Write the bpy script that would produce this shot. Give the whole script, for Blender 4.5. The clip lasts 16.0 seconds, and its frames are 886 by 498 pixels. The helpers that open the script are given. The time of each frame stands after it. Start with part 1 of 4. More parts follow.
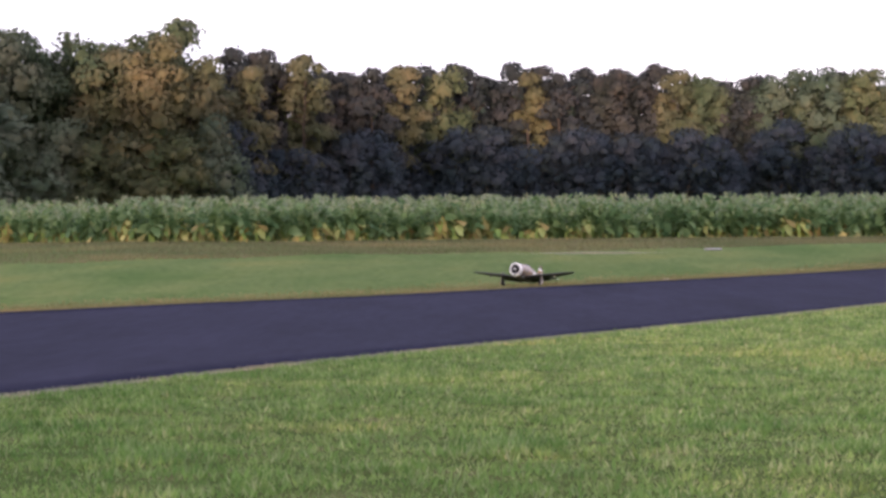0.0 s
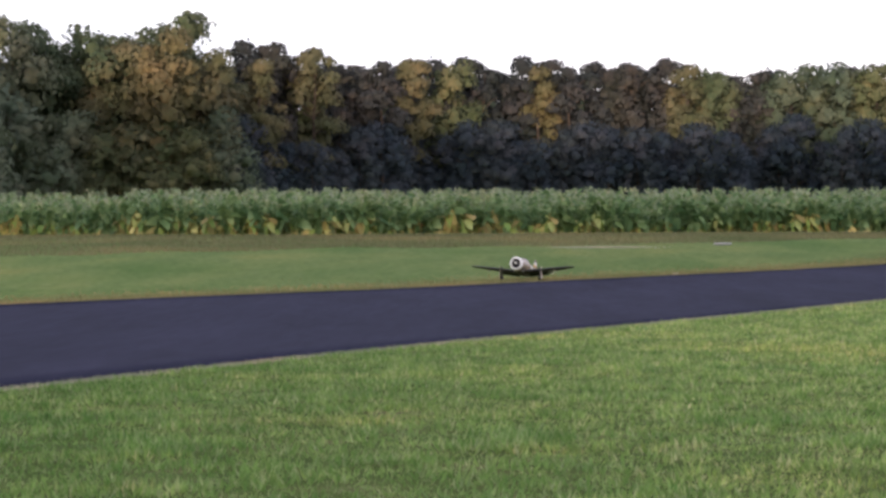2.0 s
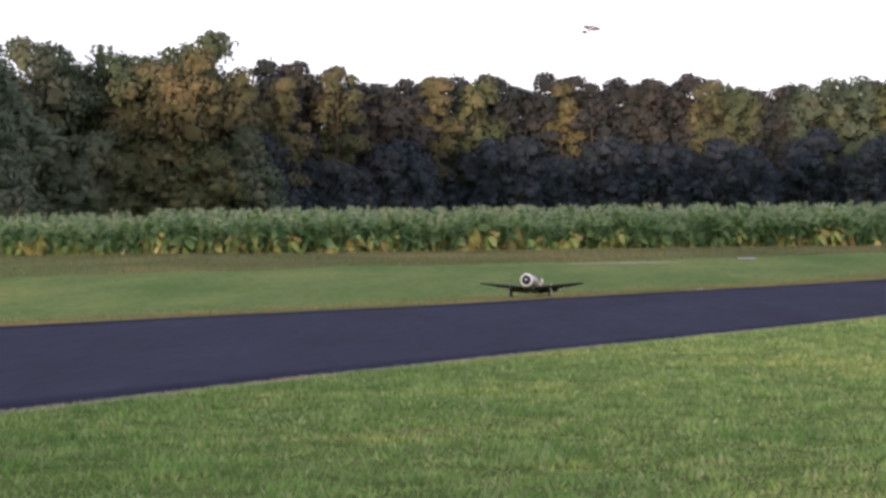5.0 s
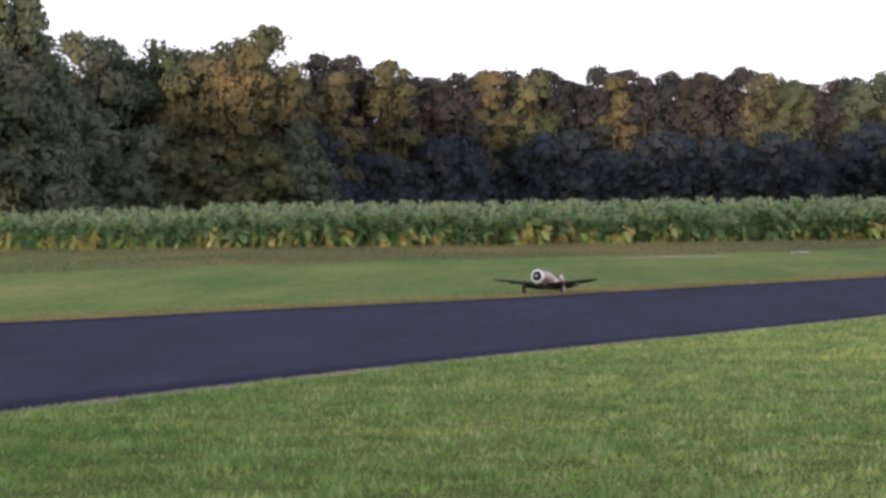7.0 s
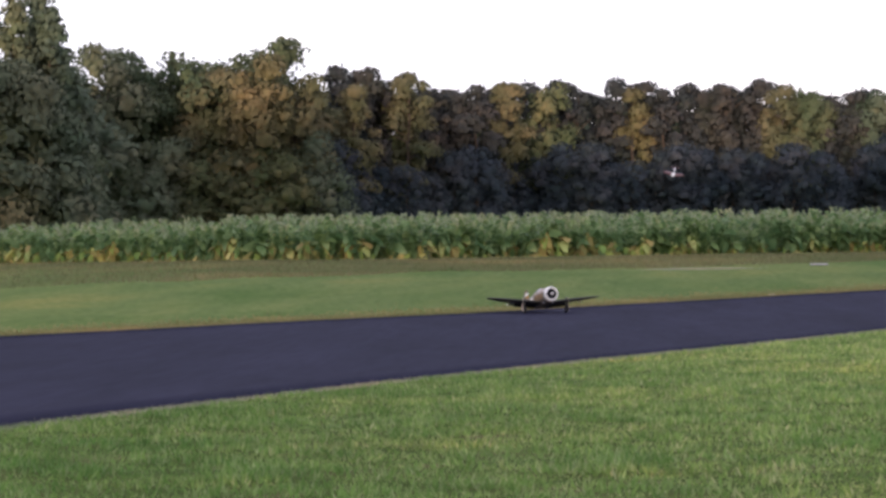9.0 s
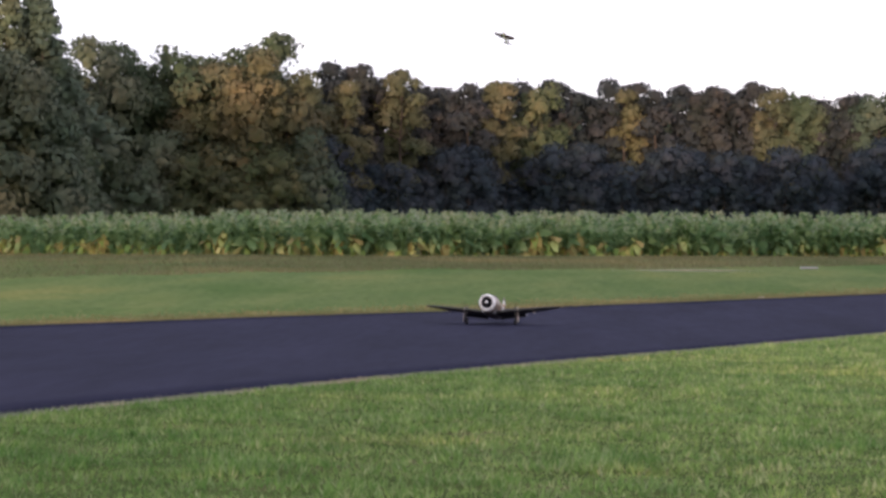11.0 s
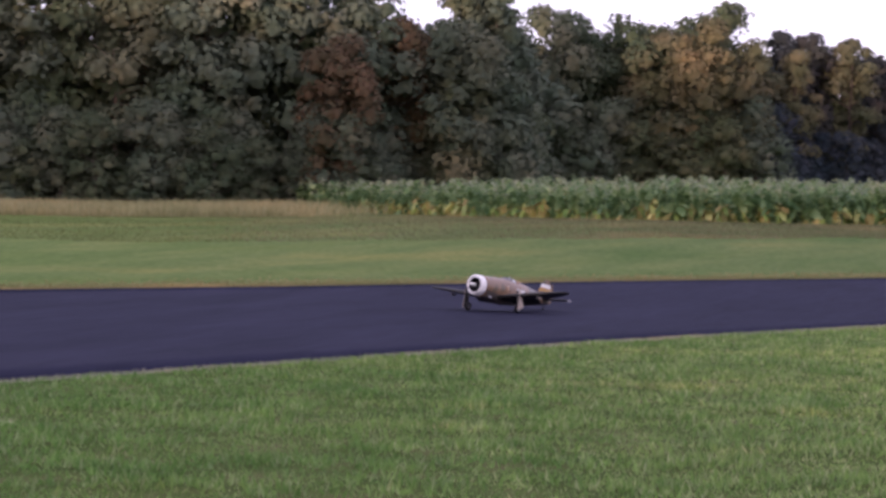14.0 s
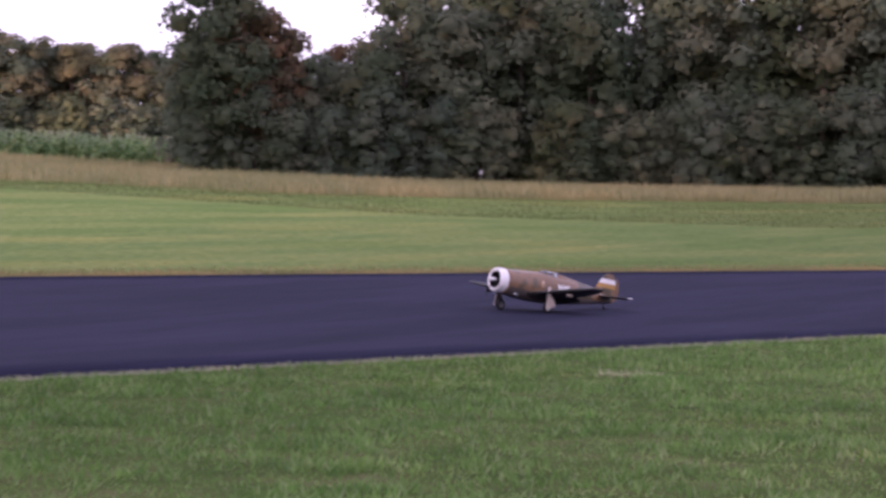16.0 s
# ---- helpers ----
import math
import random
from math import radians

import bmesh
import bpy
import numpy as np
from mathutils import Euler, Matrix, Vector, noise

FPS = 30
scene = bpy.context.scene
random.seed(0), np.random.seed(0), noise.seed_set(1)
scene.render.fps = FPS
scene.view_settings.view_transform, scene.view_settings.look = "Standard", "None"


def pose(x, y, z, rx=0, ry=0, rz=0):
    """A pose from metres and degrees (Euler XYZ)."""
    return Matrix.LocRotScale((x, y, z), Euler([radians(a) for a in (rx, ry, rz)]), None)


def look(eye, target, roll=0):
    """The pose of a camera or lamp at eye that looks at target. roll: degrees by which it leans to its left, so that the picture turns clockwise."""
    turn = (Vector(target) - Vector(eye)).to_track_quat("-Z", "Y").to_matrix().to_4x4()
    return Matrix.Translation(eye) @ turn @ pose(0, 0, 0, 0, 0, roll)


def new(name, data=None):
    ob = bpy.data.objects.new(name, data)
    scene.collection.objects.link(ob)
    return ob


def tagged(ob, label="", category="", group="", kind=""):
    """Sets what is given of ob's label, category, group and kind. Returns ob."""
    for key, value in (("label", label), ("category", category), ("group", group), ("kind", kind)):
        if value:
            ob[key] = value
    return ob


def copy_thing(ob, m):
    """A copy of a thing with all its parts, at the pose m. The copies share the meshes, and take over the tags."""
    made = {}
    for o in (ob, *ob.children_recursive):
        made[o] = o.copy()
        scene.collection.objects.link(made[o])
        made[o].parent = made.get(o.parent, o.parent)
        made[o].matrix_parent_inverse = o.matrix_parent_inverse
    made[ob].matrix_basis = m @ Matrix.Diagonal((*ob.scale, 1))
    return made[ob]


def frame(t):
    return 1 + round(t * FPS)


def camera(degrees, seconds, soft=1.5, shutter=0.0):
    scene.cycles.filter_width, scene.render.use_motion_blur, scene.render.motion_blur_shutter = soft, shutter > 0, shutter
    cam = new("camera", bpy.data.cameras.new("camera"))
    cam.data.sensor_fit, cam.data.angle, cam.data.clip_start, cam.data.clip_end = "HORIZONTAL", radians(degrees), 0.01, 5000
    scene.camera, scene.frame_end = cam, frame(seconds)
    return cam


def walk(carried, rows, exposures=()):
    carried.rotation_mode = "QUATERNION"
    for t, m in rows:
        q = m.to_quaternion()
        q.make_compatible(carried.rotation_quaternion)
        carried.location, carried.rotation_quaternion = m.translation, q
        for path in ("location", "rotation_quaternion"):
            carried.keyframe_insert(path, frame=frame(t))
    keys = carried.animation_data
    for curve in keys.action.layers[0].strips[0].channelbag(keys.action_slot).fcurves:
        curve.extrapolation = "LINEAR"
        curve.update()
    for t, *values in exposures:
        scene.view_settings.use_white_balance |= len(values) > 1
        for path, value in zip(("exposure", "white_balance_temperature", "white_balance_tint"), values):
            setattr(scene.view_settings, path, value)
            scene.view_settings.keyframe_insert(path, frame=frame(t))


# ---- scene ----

# ---------------------------------------------------------------- camera
cam = camera(17.82, 16.0, soft=3.0, shutter=0.2)
ROWS = [  # seconds, place in metres, turn to the left, look up, lean to the right
    (0.0, 0.00, 0.00, 1.500, 0.000, -0.365, 0.24),
    (0.5, 0.00, 0.00, 1.500, 0.205, 0.083, 0.36),
    (1.0, 0.00, 0.00, 1.500, 0.231, 0.248, 0.23),
    (1.5, 0.00, 0.00, 1.500, 0.179, -0.229, -0.07),
    (2.0, 0.00, 0.00, 1.500, 0.193, -0.492, 0.02),
    (2.5, 0.00, 0.00, 1.500, 0.506, -0.634, 0.23),
    (3.0, 0.00, 0.00, 1.500, 0.640, -0.986, 0.42),
    (3.5, 0.00, 0.00, 1.500, 0.569, -0.700, 0.54),
    (4.0, 0.00, 0.00, 1.500, 0.649, -0.145, 0.68),
    (4.2, 0.00, 0.00, 1.500, 0.588, -0.134, 0.56),
    (6.3, 0.00, 0.00, 1.500, 1.079, -0.260, 0.56),
    (6.5, 0.00, 0.00, 1.500, 1.268, -0.374, 0.59),
    (7.0, 0.00, 0.00, 1.500, 1.746, -0.255, 0.52),
    (7.5, 0.00, 0.00, 1.500, 2.190, 0.023, 0.71),
    (8.0, 0.00, 0.00, 1.500, 2.280, -0.108, 0.58),
    (8.5, 0.00, 0.00, 1.500, 2.203, -0.193, 0.45),
    (9.0, 0.00, 0.00, 1.500, 2.121, -0.007, 0.55),
    (9.2, 0.00, 0.00, 1.500, 2.035, -0.023, 0.45),
    (11.3, 0.00, 0.00, 1.485, 2.097, -0.054, -0.60),
    (11.5, 0.00, 0.00, 1.485, 2.310, -0.109, -0.85),
    (12.0, 0.00, 0.00, 1.489, 3.519, -0.403, -1.38),
    (12.5, 0.21, -0.39, 1.511, 4.984, -0.397, -1.26),
    (13.0, 0.72, -1.35, 1.532, 6.297, -0.511, -1.13),
    (13.5, 1.23, -2.31, 1.580, 8.487, -0.802, -1.26),
    (14.0, 2.20, -4.14, 1.630, 11.495, -0.926, -1.24),
    (14.5, 2.84, -5.34, 1.675, 14.690, -1.077, -1.03),
    (15.0, 3.09, -5.82, 1.706, 18.278, -1.333, -0.63),
    (15.5, 3.78, -7.11, 1.729, 22.253, -1.471, -0.55),
    (16.0, 4.37, -8.23, 1.744, 26.013, -1.511, -0.98),
]
walk(cam, [(t, pose(x, y, z, 90 + up, lean, turn)) for t, x, y, z, turn, up, lean in ROWS],
     exposures=[(0.0, 0.45, 5900, 31), (0.5, 0.34, 5900, 20), (1.0, 0.50, 5900, 17), (2.0, 0.31, 5900, 22), (4.0, 0.29, 5900, 24), (6.0, 0.27, 5900, 24), (12.0, 0.21, 5900, 25), (14.0, 0.22, 5740, 41), (16.0, 0.31, 5700, 50)])

# ---------------------------------------------------------------- world and sun
SUN_UP, SUN_AZ = 3.2, 188.0          # degrees; the compass counts from +y to the right
world = bpy.data.worlds.new("evening_sky")
scene.world = world
world.use_nodes = True
wn, wl = world.node_tree.nodes, world.node_tree.links
wn.clear()
w_out, w_bg, w_sky = wn.new("ShaderNodeOutputWorld"), wn.new("ShaderNodeBackground"), wn.new("ShaderNodeTexSky")
w_sky.sky_type, w_sky.sun_disc = "NISHITA", False
w_sky.sun_elevation, w_sky.sun_rotation = radians(SUN_UP + 5), radians(SUN_AZ)
w_sky.air_density, w_sky.dust_density, w_sky.ozone_density = 1.0, 2.0, 1.0
w_co, w_map, w_noise, w_ramp, w_mix = (wn.new(n) for n in ("ShaderNodeTexCoord", "ShaderNodeMapping", "ShaderNodeTexNoise", "ShaderNodeValToRGB", "ShaderNodeMixRGB"))
w_map.inputs["Scale"].default_value = (3.0, 3.0, 26.0)
w_noise.inputs["Scale"].default_value, w_noise.inputs["Detail"].default_value = 1.6, 5.0
w_ramp.color_ramp.elements[0].position, w_ramp.color_ramp.elements[1].position = 0.40, 0.66
w_ramp.color_ramp.elements[0].color = (0.78, 0.76, 0.80, 1)      # thin lilac evening cloud
w_ramp.color_ramp.elements[1].color = (1.0, 0.95, 0.92, 1)
w_gain = wn.new("ShaderNodeMixRGB")
w_gain.blend_type, w_gain.inputs["Fac"].default_value, w_gain.inputs["Color2"].default_value = "MULTIPLY", 1.0, (3.3, 3.3, 3.3, 1)
w_mix.inputs["Fac"].default_value = 0.8
wl.new(w_co.outputs["Generated"], w_map.inputs["Vector"])
wl.new(w_map.outputs["Vector"], w_noise.inputs["Vector"])
wl.new(w_noise.outputs["Fac"], w_ramp.inputs["Fac"])
wl.new(w_ramp.outputs["Color"], w_gain.inputs["Color1"])
wl.new(w_gain.outputs["Color"], w_mix.inputs[2])
wl.new(w_sky.outputs["Color"], w_mix.inputs[1])
wl.new(w_mix.outputs["Color"], w_bg.inputs["Color"])
w_bg.inputs["Strength"].default_value = 0.40
wl.new(w_bg.outputs["Background"], w_out.inputs["Surface"])

sun = new("sun", bpy.data.lights.new("sun", "SUN"))
sun.data.energy, sun.data.angle, sun.data.color = 5.0, radians(0.6), (1.0, 0.76, 0.52)
_a = radians(SUN_AZ)
sun.matrix_world = look((0, 0, 60), (-math.sin(_a) * 100, -math.cos(_a) * 100, 60 - 100 * math.tan(radians(SUN_UP))))


# ---------------------------------------------------------------- materials
def nodes_of(name, rough=0.8, metal=0.0, spec=0.3):
    m = bpy.data.materials.new(name)
    m.use_nodes = True
    nt = m.node_tree
    b = nt.nodes["Principled BSDF"]
    b.inputs["Roughness"].default_value, b.inputs["Metallic"].default_value = rough, metal
    b.inputs["Specular IOR Level"].default_value = spec
    return m, nt, b


def ramp_node(nt, fac, stops):
    r = nt.nodes.new("ShaderNodeValToRGB")
    while len(r.color_ramp.elements) < len(stops):
        r.color_ramp.elements.new(0.5)
    for e, (p, c) in zip(r.color_ramp.elements, stops):
        e.position, e.color = p, (*c, 1)
    nt.links.new(fac, r.inputs["Fac"])
    return r.outputs["Color"]


def noise_node(nt, scale, detail=4.0, stretch=None, rough=0.55):
    n, c = nt.nodes.new("ShaderNodeTexNoise"), nt.nodes.new("ShaderNodeTexCoord")
    n.inputs["Scale"].default_value, n.inputs["Detail"].default_value, n.inputs["Roughness"].default_value = scale, detail, rough
    if stretch:
        mp = nt.nodes.new("ShaderNodeMapping")
        mp.inputs["Scale"].default_value, mp.inputs["Rotation"].default_value = stretch[:3], (0, 0, radians(stretch[3]))
        nt.links.new(c.outputs["Object"], mp.inputs["Vector"])
        nt.links.new(mp.outputs["Vector"], n.inputs["Vector"])
    else:
        nt.links.new(c.outputs["Object"], n.inputs["Vector"])
    return n.outputs["Fac"]


def mix_node(nt, fac, a, b, mode="MIX"):
    m = nt.nodes.new("ShaderNodeMixRGB")
    m.blend_type = mode
    for value, key in ((fac, "Fac"), (a, "Color1"), (b, "Color2")):
        if isinstance(value, (int, float)):
            m.inputs[key].default_value = value
        elif isinstance(value, tuple):
            m.inputs[key].default_value = (*value, 1)
        else:
            nt.links.new(value, m.inputs[key])
    return m.outputs["Color"]


def bump_node(nt, b, height, strength, distance):
    bp = nt.nodes.new("ShaderNodeBump")
    bp.inputs["Strength"].default_value, bp.inputs["Distance"].default_value = strength, distance
    nt.links.new(height, bp.inputs["Height"])
    nt.links.new(bp.outputs["Normal"], b.inputs["Normal"])


def plain(name, col, rough=0.6, metal=0.0, wear=0.15, scale=14.0, spec=0.4):
    """Painted or plain stuff with soft stains and fine grain."""
    m, nt, b = nodes_of(name, rough, metal, spec)
    dark = tuple(c * (1 - wear) for c in col)
    lite = tuple(min(1, c * (1 + wear)) for c in col)
    big = ramp_node(nt, noise_node(nt, scale), [(0.3, dark), (0.7, lite)])
    fine = ramp_node(nt, noise_node(nt, scale * 9), [(0.3, (0.88,) * 3), (0.7, (1.0,) * 3)])
    nt.links.new(mix_node(nt, 1.0, big, fine, "MULTIPLY"), b.inputs["Base Color"])
    bump_node(nt, b, noise_node(nt, scale * 6), 0.15, 0.004)
    return m


def leafy(name, cols, rough=0.65, trans=0.25, patch=0.35, clump=0.0, drier=False):
    """Leaves or blades: each piece has its own tone, with broader patches and a tone for each plant."""
    m, nt, b = nodes_of(name, rough, 0.0, 0.1)
    geo, info = nt.nodes.new("ShaderNodeNewGeometry"), nt.nodes.new("ShaderNodeObjectInfo")
    n = len(cols)
    stops = [(i / max(1, n - 1), c) for i, c in enumerate(cols)]
    leaf = ramp_node(nt, geo.outputs["Random Per Island"], stops)
    broad = ramp_node(nt, noise_node(nt, patch), [(0.32, (0.66, 0.78, 0.68)), (0.5, (1.0, 1.0, 1.0)), (0.68, (1.48, 1.2, 1.14))])
    if clump:
        spots = ramp_node(nt, noise_node(nt, clump, 3.0), [(0.36, (0.46, 0.58, 0.52)), (0.5, (0.98, 1.0, 1.0)), (0.64, (1.55, 1.42, 1.45))])
        broad = mix_node(nt, 1.0, broad, spots, "MULTIPLY")
    if drier:                                         # the lawn is lusher towards the near bend and drier up the field
        co, dot = nt.nodes.new("ShaderNodeTexCoord"), nt.nodes.new("ShaderNodeVectorMath")
        rng_node = nt.nodes.new("ShaderNodeMapRange")
        dot.operation = "DOT_PRODUCT"
        dot.inputs[1].default_value = (0.083, 0.0124, 0.0)
        rng_node.inputs["From Min"].default_value, rng_node.inputs["From Max"].default_value = -0.443, 0.957
        nt.links.new(co.outputs["Object"], dot.inputs[0])
        nt.links.new(dot.outputs["Value"], rng_node.inputs["Value"])
        dry = ramp_node(nt, rng_node.outputs["Result"], [(0.0, (0.40, 0.55, 0.46)), (0.17, (0.57, 0.73, 0.63)), (0.5, (1.15, 1.07, 1.12)), (0.9, (1.85, 1.52, 1.65))])
        bare = ramp_node(nt, noise_node(nt, 0.55, 4.0, (0.8, 1.6, 1.0, 20)), [(0.34, (0.60, 0.74, 0.70)), (0.48, (1.0, 1.0, 1.0)), (0.62, (1.05, 1.0, 1.0)), (0.70, (1.35, 1.02, 1.0))])
        broad = mix_node(nt, 1.0, broad, bare, "MULTIPLY")
        broad = mix_node(nt, 1.0, broad, dry, "MULTIPLY")
    each = ramp_node(nt, info.outputs["Random"], [(0.0, (0.76, 0.83, 0.85)), (0.5, (1, 1, 1)), (1.0, (1.20, 1.09, 0.95))])
    nt.links.new(mix_node(nt, 1.0, mix_node(nt, 1.0, leaf, broad, "MULTIPLY"), each, "MULTIPLY"), b.inputs["Base Color"])
    if trans:
        tr, mx = nt.nodes.new("ShaderNodeBsdfTranslucent"), nt.nodes.new("ShaderNodeMixShader")
        nt.links.new(leaf, tr.inputs["Color"])
        mx.inputs["Fac"].default_value = trans
        out = nt.nodes["Material Output"]
        nt.links.new(b.outputs["BSDF"], mx.inputs[1])
        nt.links.new(tr.outputs["BSDF"], mx.inputs[2])
        nt.links.new(mx.outputs["Shader"], out.inputs["Surface"])
    return m


def ground_material():
    m, nt, b = nodes_of("meadow_ground", 0.95, 0.0, 0.02)
    fine = ramp_node(nt, noise_node(nt, 5.0, 6.0), [(0.28, (0.070, 0.096, 0.031)), (0.5, (0.130, 0.166, 0.054)), (0.72, (0.212, 0.220, 0.098))])
    patch = ramp_node(nt, noise_node(nt, 0.16, 4.0, (1.0, 0.45, 1.0, 28)), [(0.34, (0.72, 0.86, 0.68)), (0.52, (0.94, 0.98, 0.93)), (0.68, (1.28, 1.10, 0.98))])
    streak = ramp_node(nt, noise_node(nt, 0.12, 3.0, (3.5, 0.5, 1.0, 28)), [(0.36, (0.84, 0.92, 0.85)), (0.5, (0.97, 1.0, 0.95)), (0.64, (1.15, 1.08, 1.04))])
    col = mix_node(nt, 1.0, mix_node(nt, 1.0, fine, patch, "MULTIPLY"), streak, "MULTIPLY")
    co, dot, span = nt.nodes.new("ShaderNodeTexCoord"), nt.nodes.new("ShaderNodeVectorMath"), nt.nodes.new("ShaderNodeMapRange")
    dot.operation = "DOT_PRODUCT"                     # a fresher, brighter sward towards the near end of the field
    dot.inputs[1].default_value = (1.0, 0.25, 0.0)
    span.inputs["From Min"].default_value, span.inputs["From Max"].default_value = -26.0, 14.0
    nt.links.new(co.outputs["Object"], dot.inputs[0])
    nt.links.new(dot.outputs["Value"], span.inputs["Value"])
    side, line = nt.nodes.new("ShaderNodeVectorMath"), nt.nodes.new("ShaderNodeMapRange")
    side.operation = "DOT_PRODUCT"                    # on the lawn's side of the runway the blades stand over dark thatch
    side.inputs[1].default_value = (1.0, -0.33, 0.0)
    line.inputs["From Min"].default_value, line.inputs["From Max"].default_value = -16.5, -14.0
    nt.links.new(co.outputs["Object"], side.inputs[0])
    nt.links.new(side.outputs["Value"], line.inputs["Value"])
    thatch = ramp_node(nt, noise_node(nt, 1.4, 5.0), [(0.32, (0.045, 0.072, 0.016)), (0.55, (0.078, 0.102, 0.028)), (0.72, (0.125, 0.118, 0.052))])
    fresh = ramp_node(nt, span.outputs["Result"], [(0.0, (1.34, 1.38, 1.2)), (0.55, (1.05, 1.06, 1.0)), (1.0, (0.9, 0.94, 0.95))])
    col = mix_node(nt, line.outputs["Result"], mix_node(nt, 1.0, col, fresh, "MULTIPLY"), thatch)
    nt.links.new(col, b.inputs["Base Color"])
    bump_node(nt, b, noise_node(nt, 9.0, 6.0), 0.6, 0.06)
    return m


def asphalt_material():
    m, nt, b = nodes_of("asphalt", 0.95, 0.0, 0.05)
    grain = ramp_node(nt, noise_node(nt, 60.0, 4.0), [(0.3, (0.0125, 0.0132, 0.0268)), (0.7, (0.0265, 0.0272, 0.0485))])
    stain = ramp_node(nt, noise_node(nt, 0.35, 5.0, (2.2, 0.35, 1.0, 22)), [(0.28, (0.70, 0.70, 0.73)), (0.5, (1.0, 1.0, 1.0)), (0.72, (1.32, 1.28, 1.24))])
    drag = ramp_node(nt, noise_node(nt, 1.1, 4.0, (5.0, 0.5, 1.0, -24)), [(0.34, (0.86, 0.86, 0.88)), (0.5, (1.0, 1.0, 1.0)), (0.66, (1.13, 1.12, 1.10))])
    worn = mix_node(nt, 1.0, stain, drag, "MULTIPLY")
    nt.links.new(mix_node(nt, 1.0, grain, worn, "MULTIPLY"), b.inputs["Base Color"])
    bump_node(nt, b, noise_node(nt, 45.0, 5.0), 0.5, 0.006)
    return m


MEADOW, ASPHALT = ground_material(), asphalt_material()
TURF = leafy("lawn_blade", [(0.140, 0.246, 0.057), (0.203, 0.342, 0.082), (0.279, 0.408, 0.113), (0.400, 0.445, 0.205), (0.152, 0.270, 0.063), (0.241, 0.360, 0.095)], 0.6, 0.4, 0.17, 2.2, True)
LONG = leafy("long_field_grass", [(0.13, 0.165, 0.055), (0.155, 0.175, 0.07), (0.115, 0.15, 0.045), (0.15, 0.17, 0.07)], 0.7, 0.25, 0.12)
BORDER = leafy("bleached_border_grass", [(0.360, 0.370, 0.272), (0.302, 0.326, 0.211), (0.418, 0.422, 0.326), (0.259, 0.296, 0.163)], 0.8, 0.3, 0.3)
EDGE = leafy("tan_edge_grass", [(0.329, 0.265, 0.122), (0.256, 0.244, 0.088), (0.403, 0.307, 0.157), (0.232, 0.233, 0.078)], 0.8, 0.2, 0.3)
STRAW = leafy("dry_grass", [(0.307, 0.274, 0.129), (0.403, 0.353, 0.172), (0.265, 0.246, 0.107), (0.456, 0.403, 0.206)], 0.8, 0.2, 0.15)
VERGE = leafy("rough_verge_grass", [(0.161, 0.168, 0.082), (0.198, 0.189, 0.102), (0.139, 0.163, 0.066), (0.235, 0.204, 0.128)], 0.8, 0.2, 0.15)
CROP = leafy("crop_leaf", [(0.130, 0.211, 0.080), (0.190, 0.283, 0.110), (0.280, 0.366, 0.160), (0.150, 0.232, 0.090), (0.110, 0.180, 0.065)], 0.5, 0.4, 0.5, 1.5)
CROP_OLD = leafy("yellowed_crop_leaf", [(0.62, 0.57, 0.34), (0.50, 0.46, 0.25), (0.532, 0.532, 0.146), (0.364, 0.463, 0.116), (0.644, 0.560, 0.218), (0.420, 0.265, 0.116), (0.239, 0.349, 0.087), (0.588, 0.588, 0.233)], 0.6, 0.25, 0.5)
BLOOM = leafy("crop_flower", [(0.284, 0.339, 0.157), (0.392, 0.403, 0.274), (0.216, 0.297, 0.118)], 0.7, 0.2, 0.5)
BARK = plain("bark", (0.075, 0.06, 0.048), 0.9, 0, 0.35, 3.0, 0.1)
PALE_BARK = plain("pale_bark", (0.21, 0.15, 0.11), 0.9, 0, 0.3, 3.0, 0.1)
# pine crowns kept warmer than the navy growth below, standing for sunlit tops
PINETOP = leafy("weathered_pine_foliage", [(0.041, 0.046, 0.047), (0.051, 0.055, 0.053), (0.064, 0.065, 0.058)], 0.7, 0.32, 0.25)
CUT = leafy("cut_straw", [(0.58, 0.56, 0.33), (0.48, 0.47, 0.26)], 0.8, 0.2, 0.3)
# navy undergrowth: the shade under the wood's trees is put into this colour
SHADE_NAVY = leafy("pine_foliage", [(0.037, 0.048, 0.063), (0.046, 0.061, 0.075), (0.058, 0.072, 0.084)], 0.7, 0.32, 0.25)
OLIVE = leafy("olive_foliage", [(0.075, 0.099, 0.053), (0.100, 0.122, 0.065), (0.129, 0.142, 0.077)], 0.7, 0.35, 0.25)
# turning leaves, with some of the low sun's gold put into the colour
GOLD = leafy("turning_foliage", [(0.113, 0.111, 0.060), (0.133, 0.126, 0.068), (0.152, 0.141, 0.076), (0.099, 0.101, 0.054)], 0.7, 0.35, 0.25)
RUST = leafy("rusty_foliage", [(0.113, 0.084, 0.048), (0.137, 0.096, 0.055), (0.095, 0.082, 0.045), (0.148, 0.106, 0.060)], 0.7, 0.35, 0.25)
GREEN = leafy("dark_broadleaf", [(0.097, 0.118, 0.077), (0.118, 0.142, 0.090), (0.144, 0.166, 0.104)], 0.7, 0.35, 0.25)


# ---------------------------------------------------------------- small builders
def mesh_object(name, verts, faces, material, parent=None, label=""):
    me = bpy.data.meshes.new(name)
    me.from_pydata(verts, [], faces)
    me.materials.append(material)
    me.update()
    ob = new(name, me)
    ob.parent = parent
    if label:
        ob["label"] = label
    return ob


def part(name, bm, material, parent, label="", smooth=True):
    bmesh.ops.recalc_face_normals(bm, faces=bm.faces)
    me = bpy.data.meshes.new(name)
    bm.to_mesh(me)
    bm.free()
    if smooth:
        for p in me.polygons:
            p.use_smooth = True
    me.materials.append(material)
    ob = new(name, me)
    ob.parent = parent
    if label:
        ob["label"] = label
    return ob


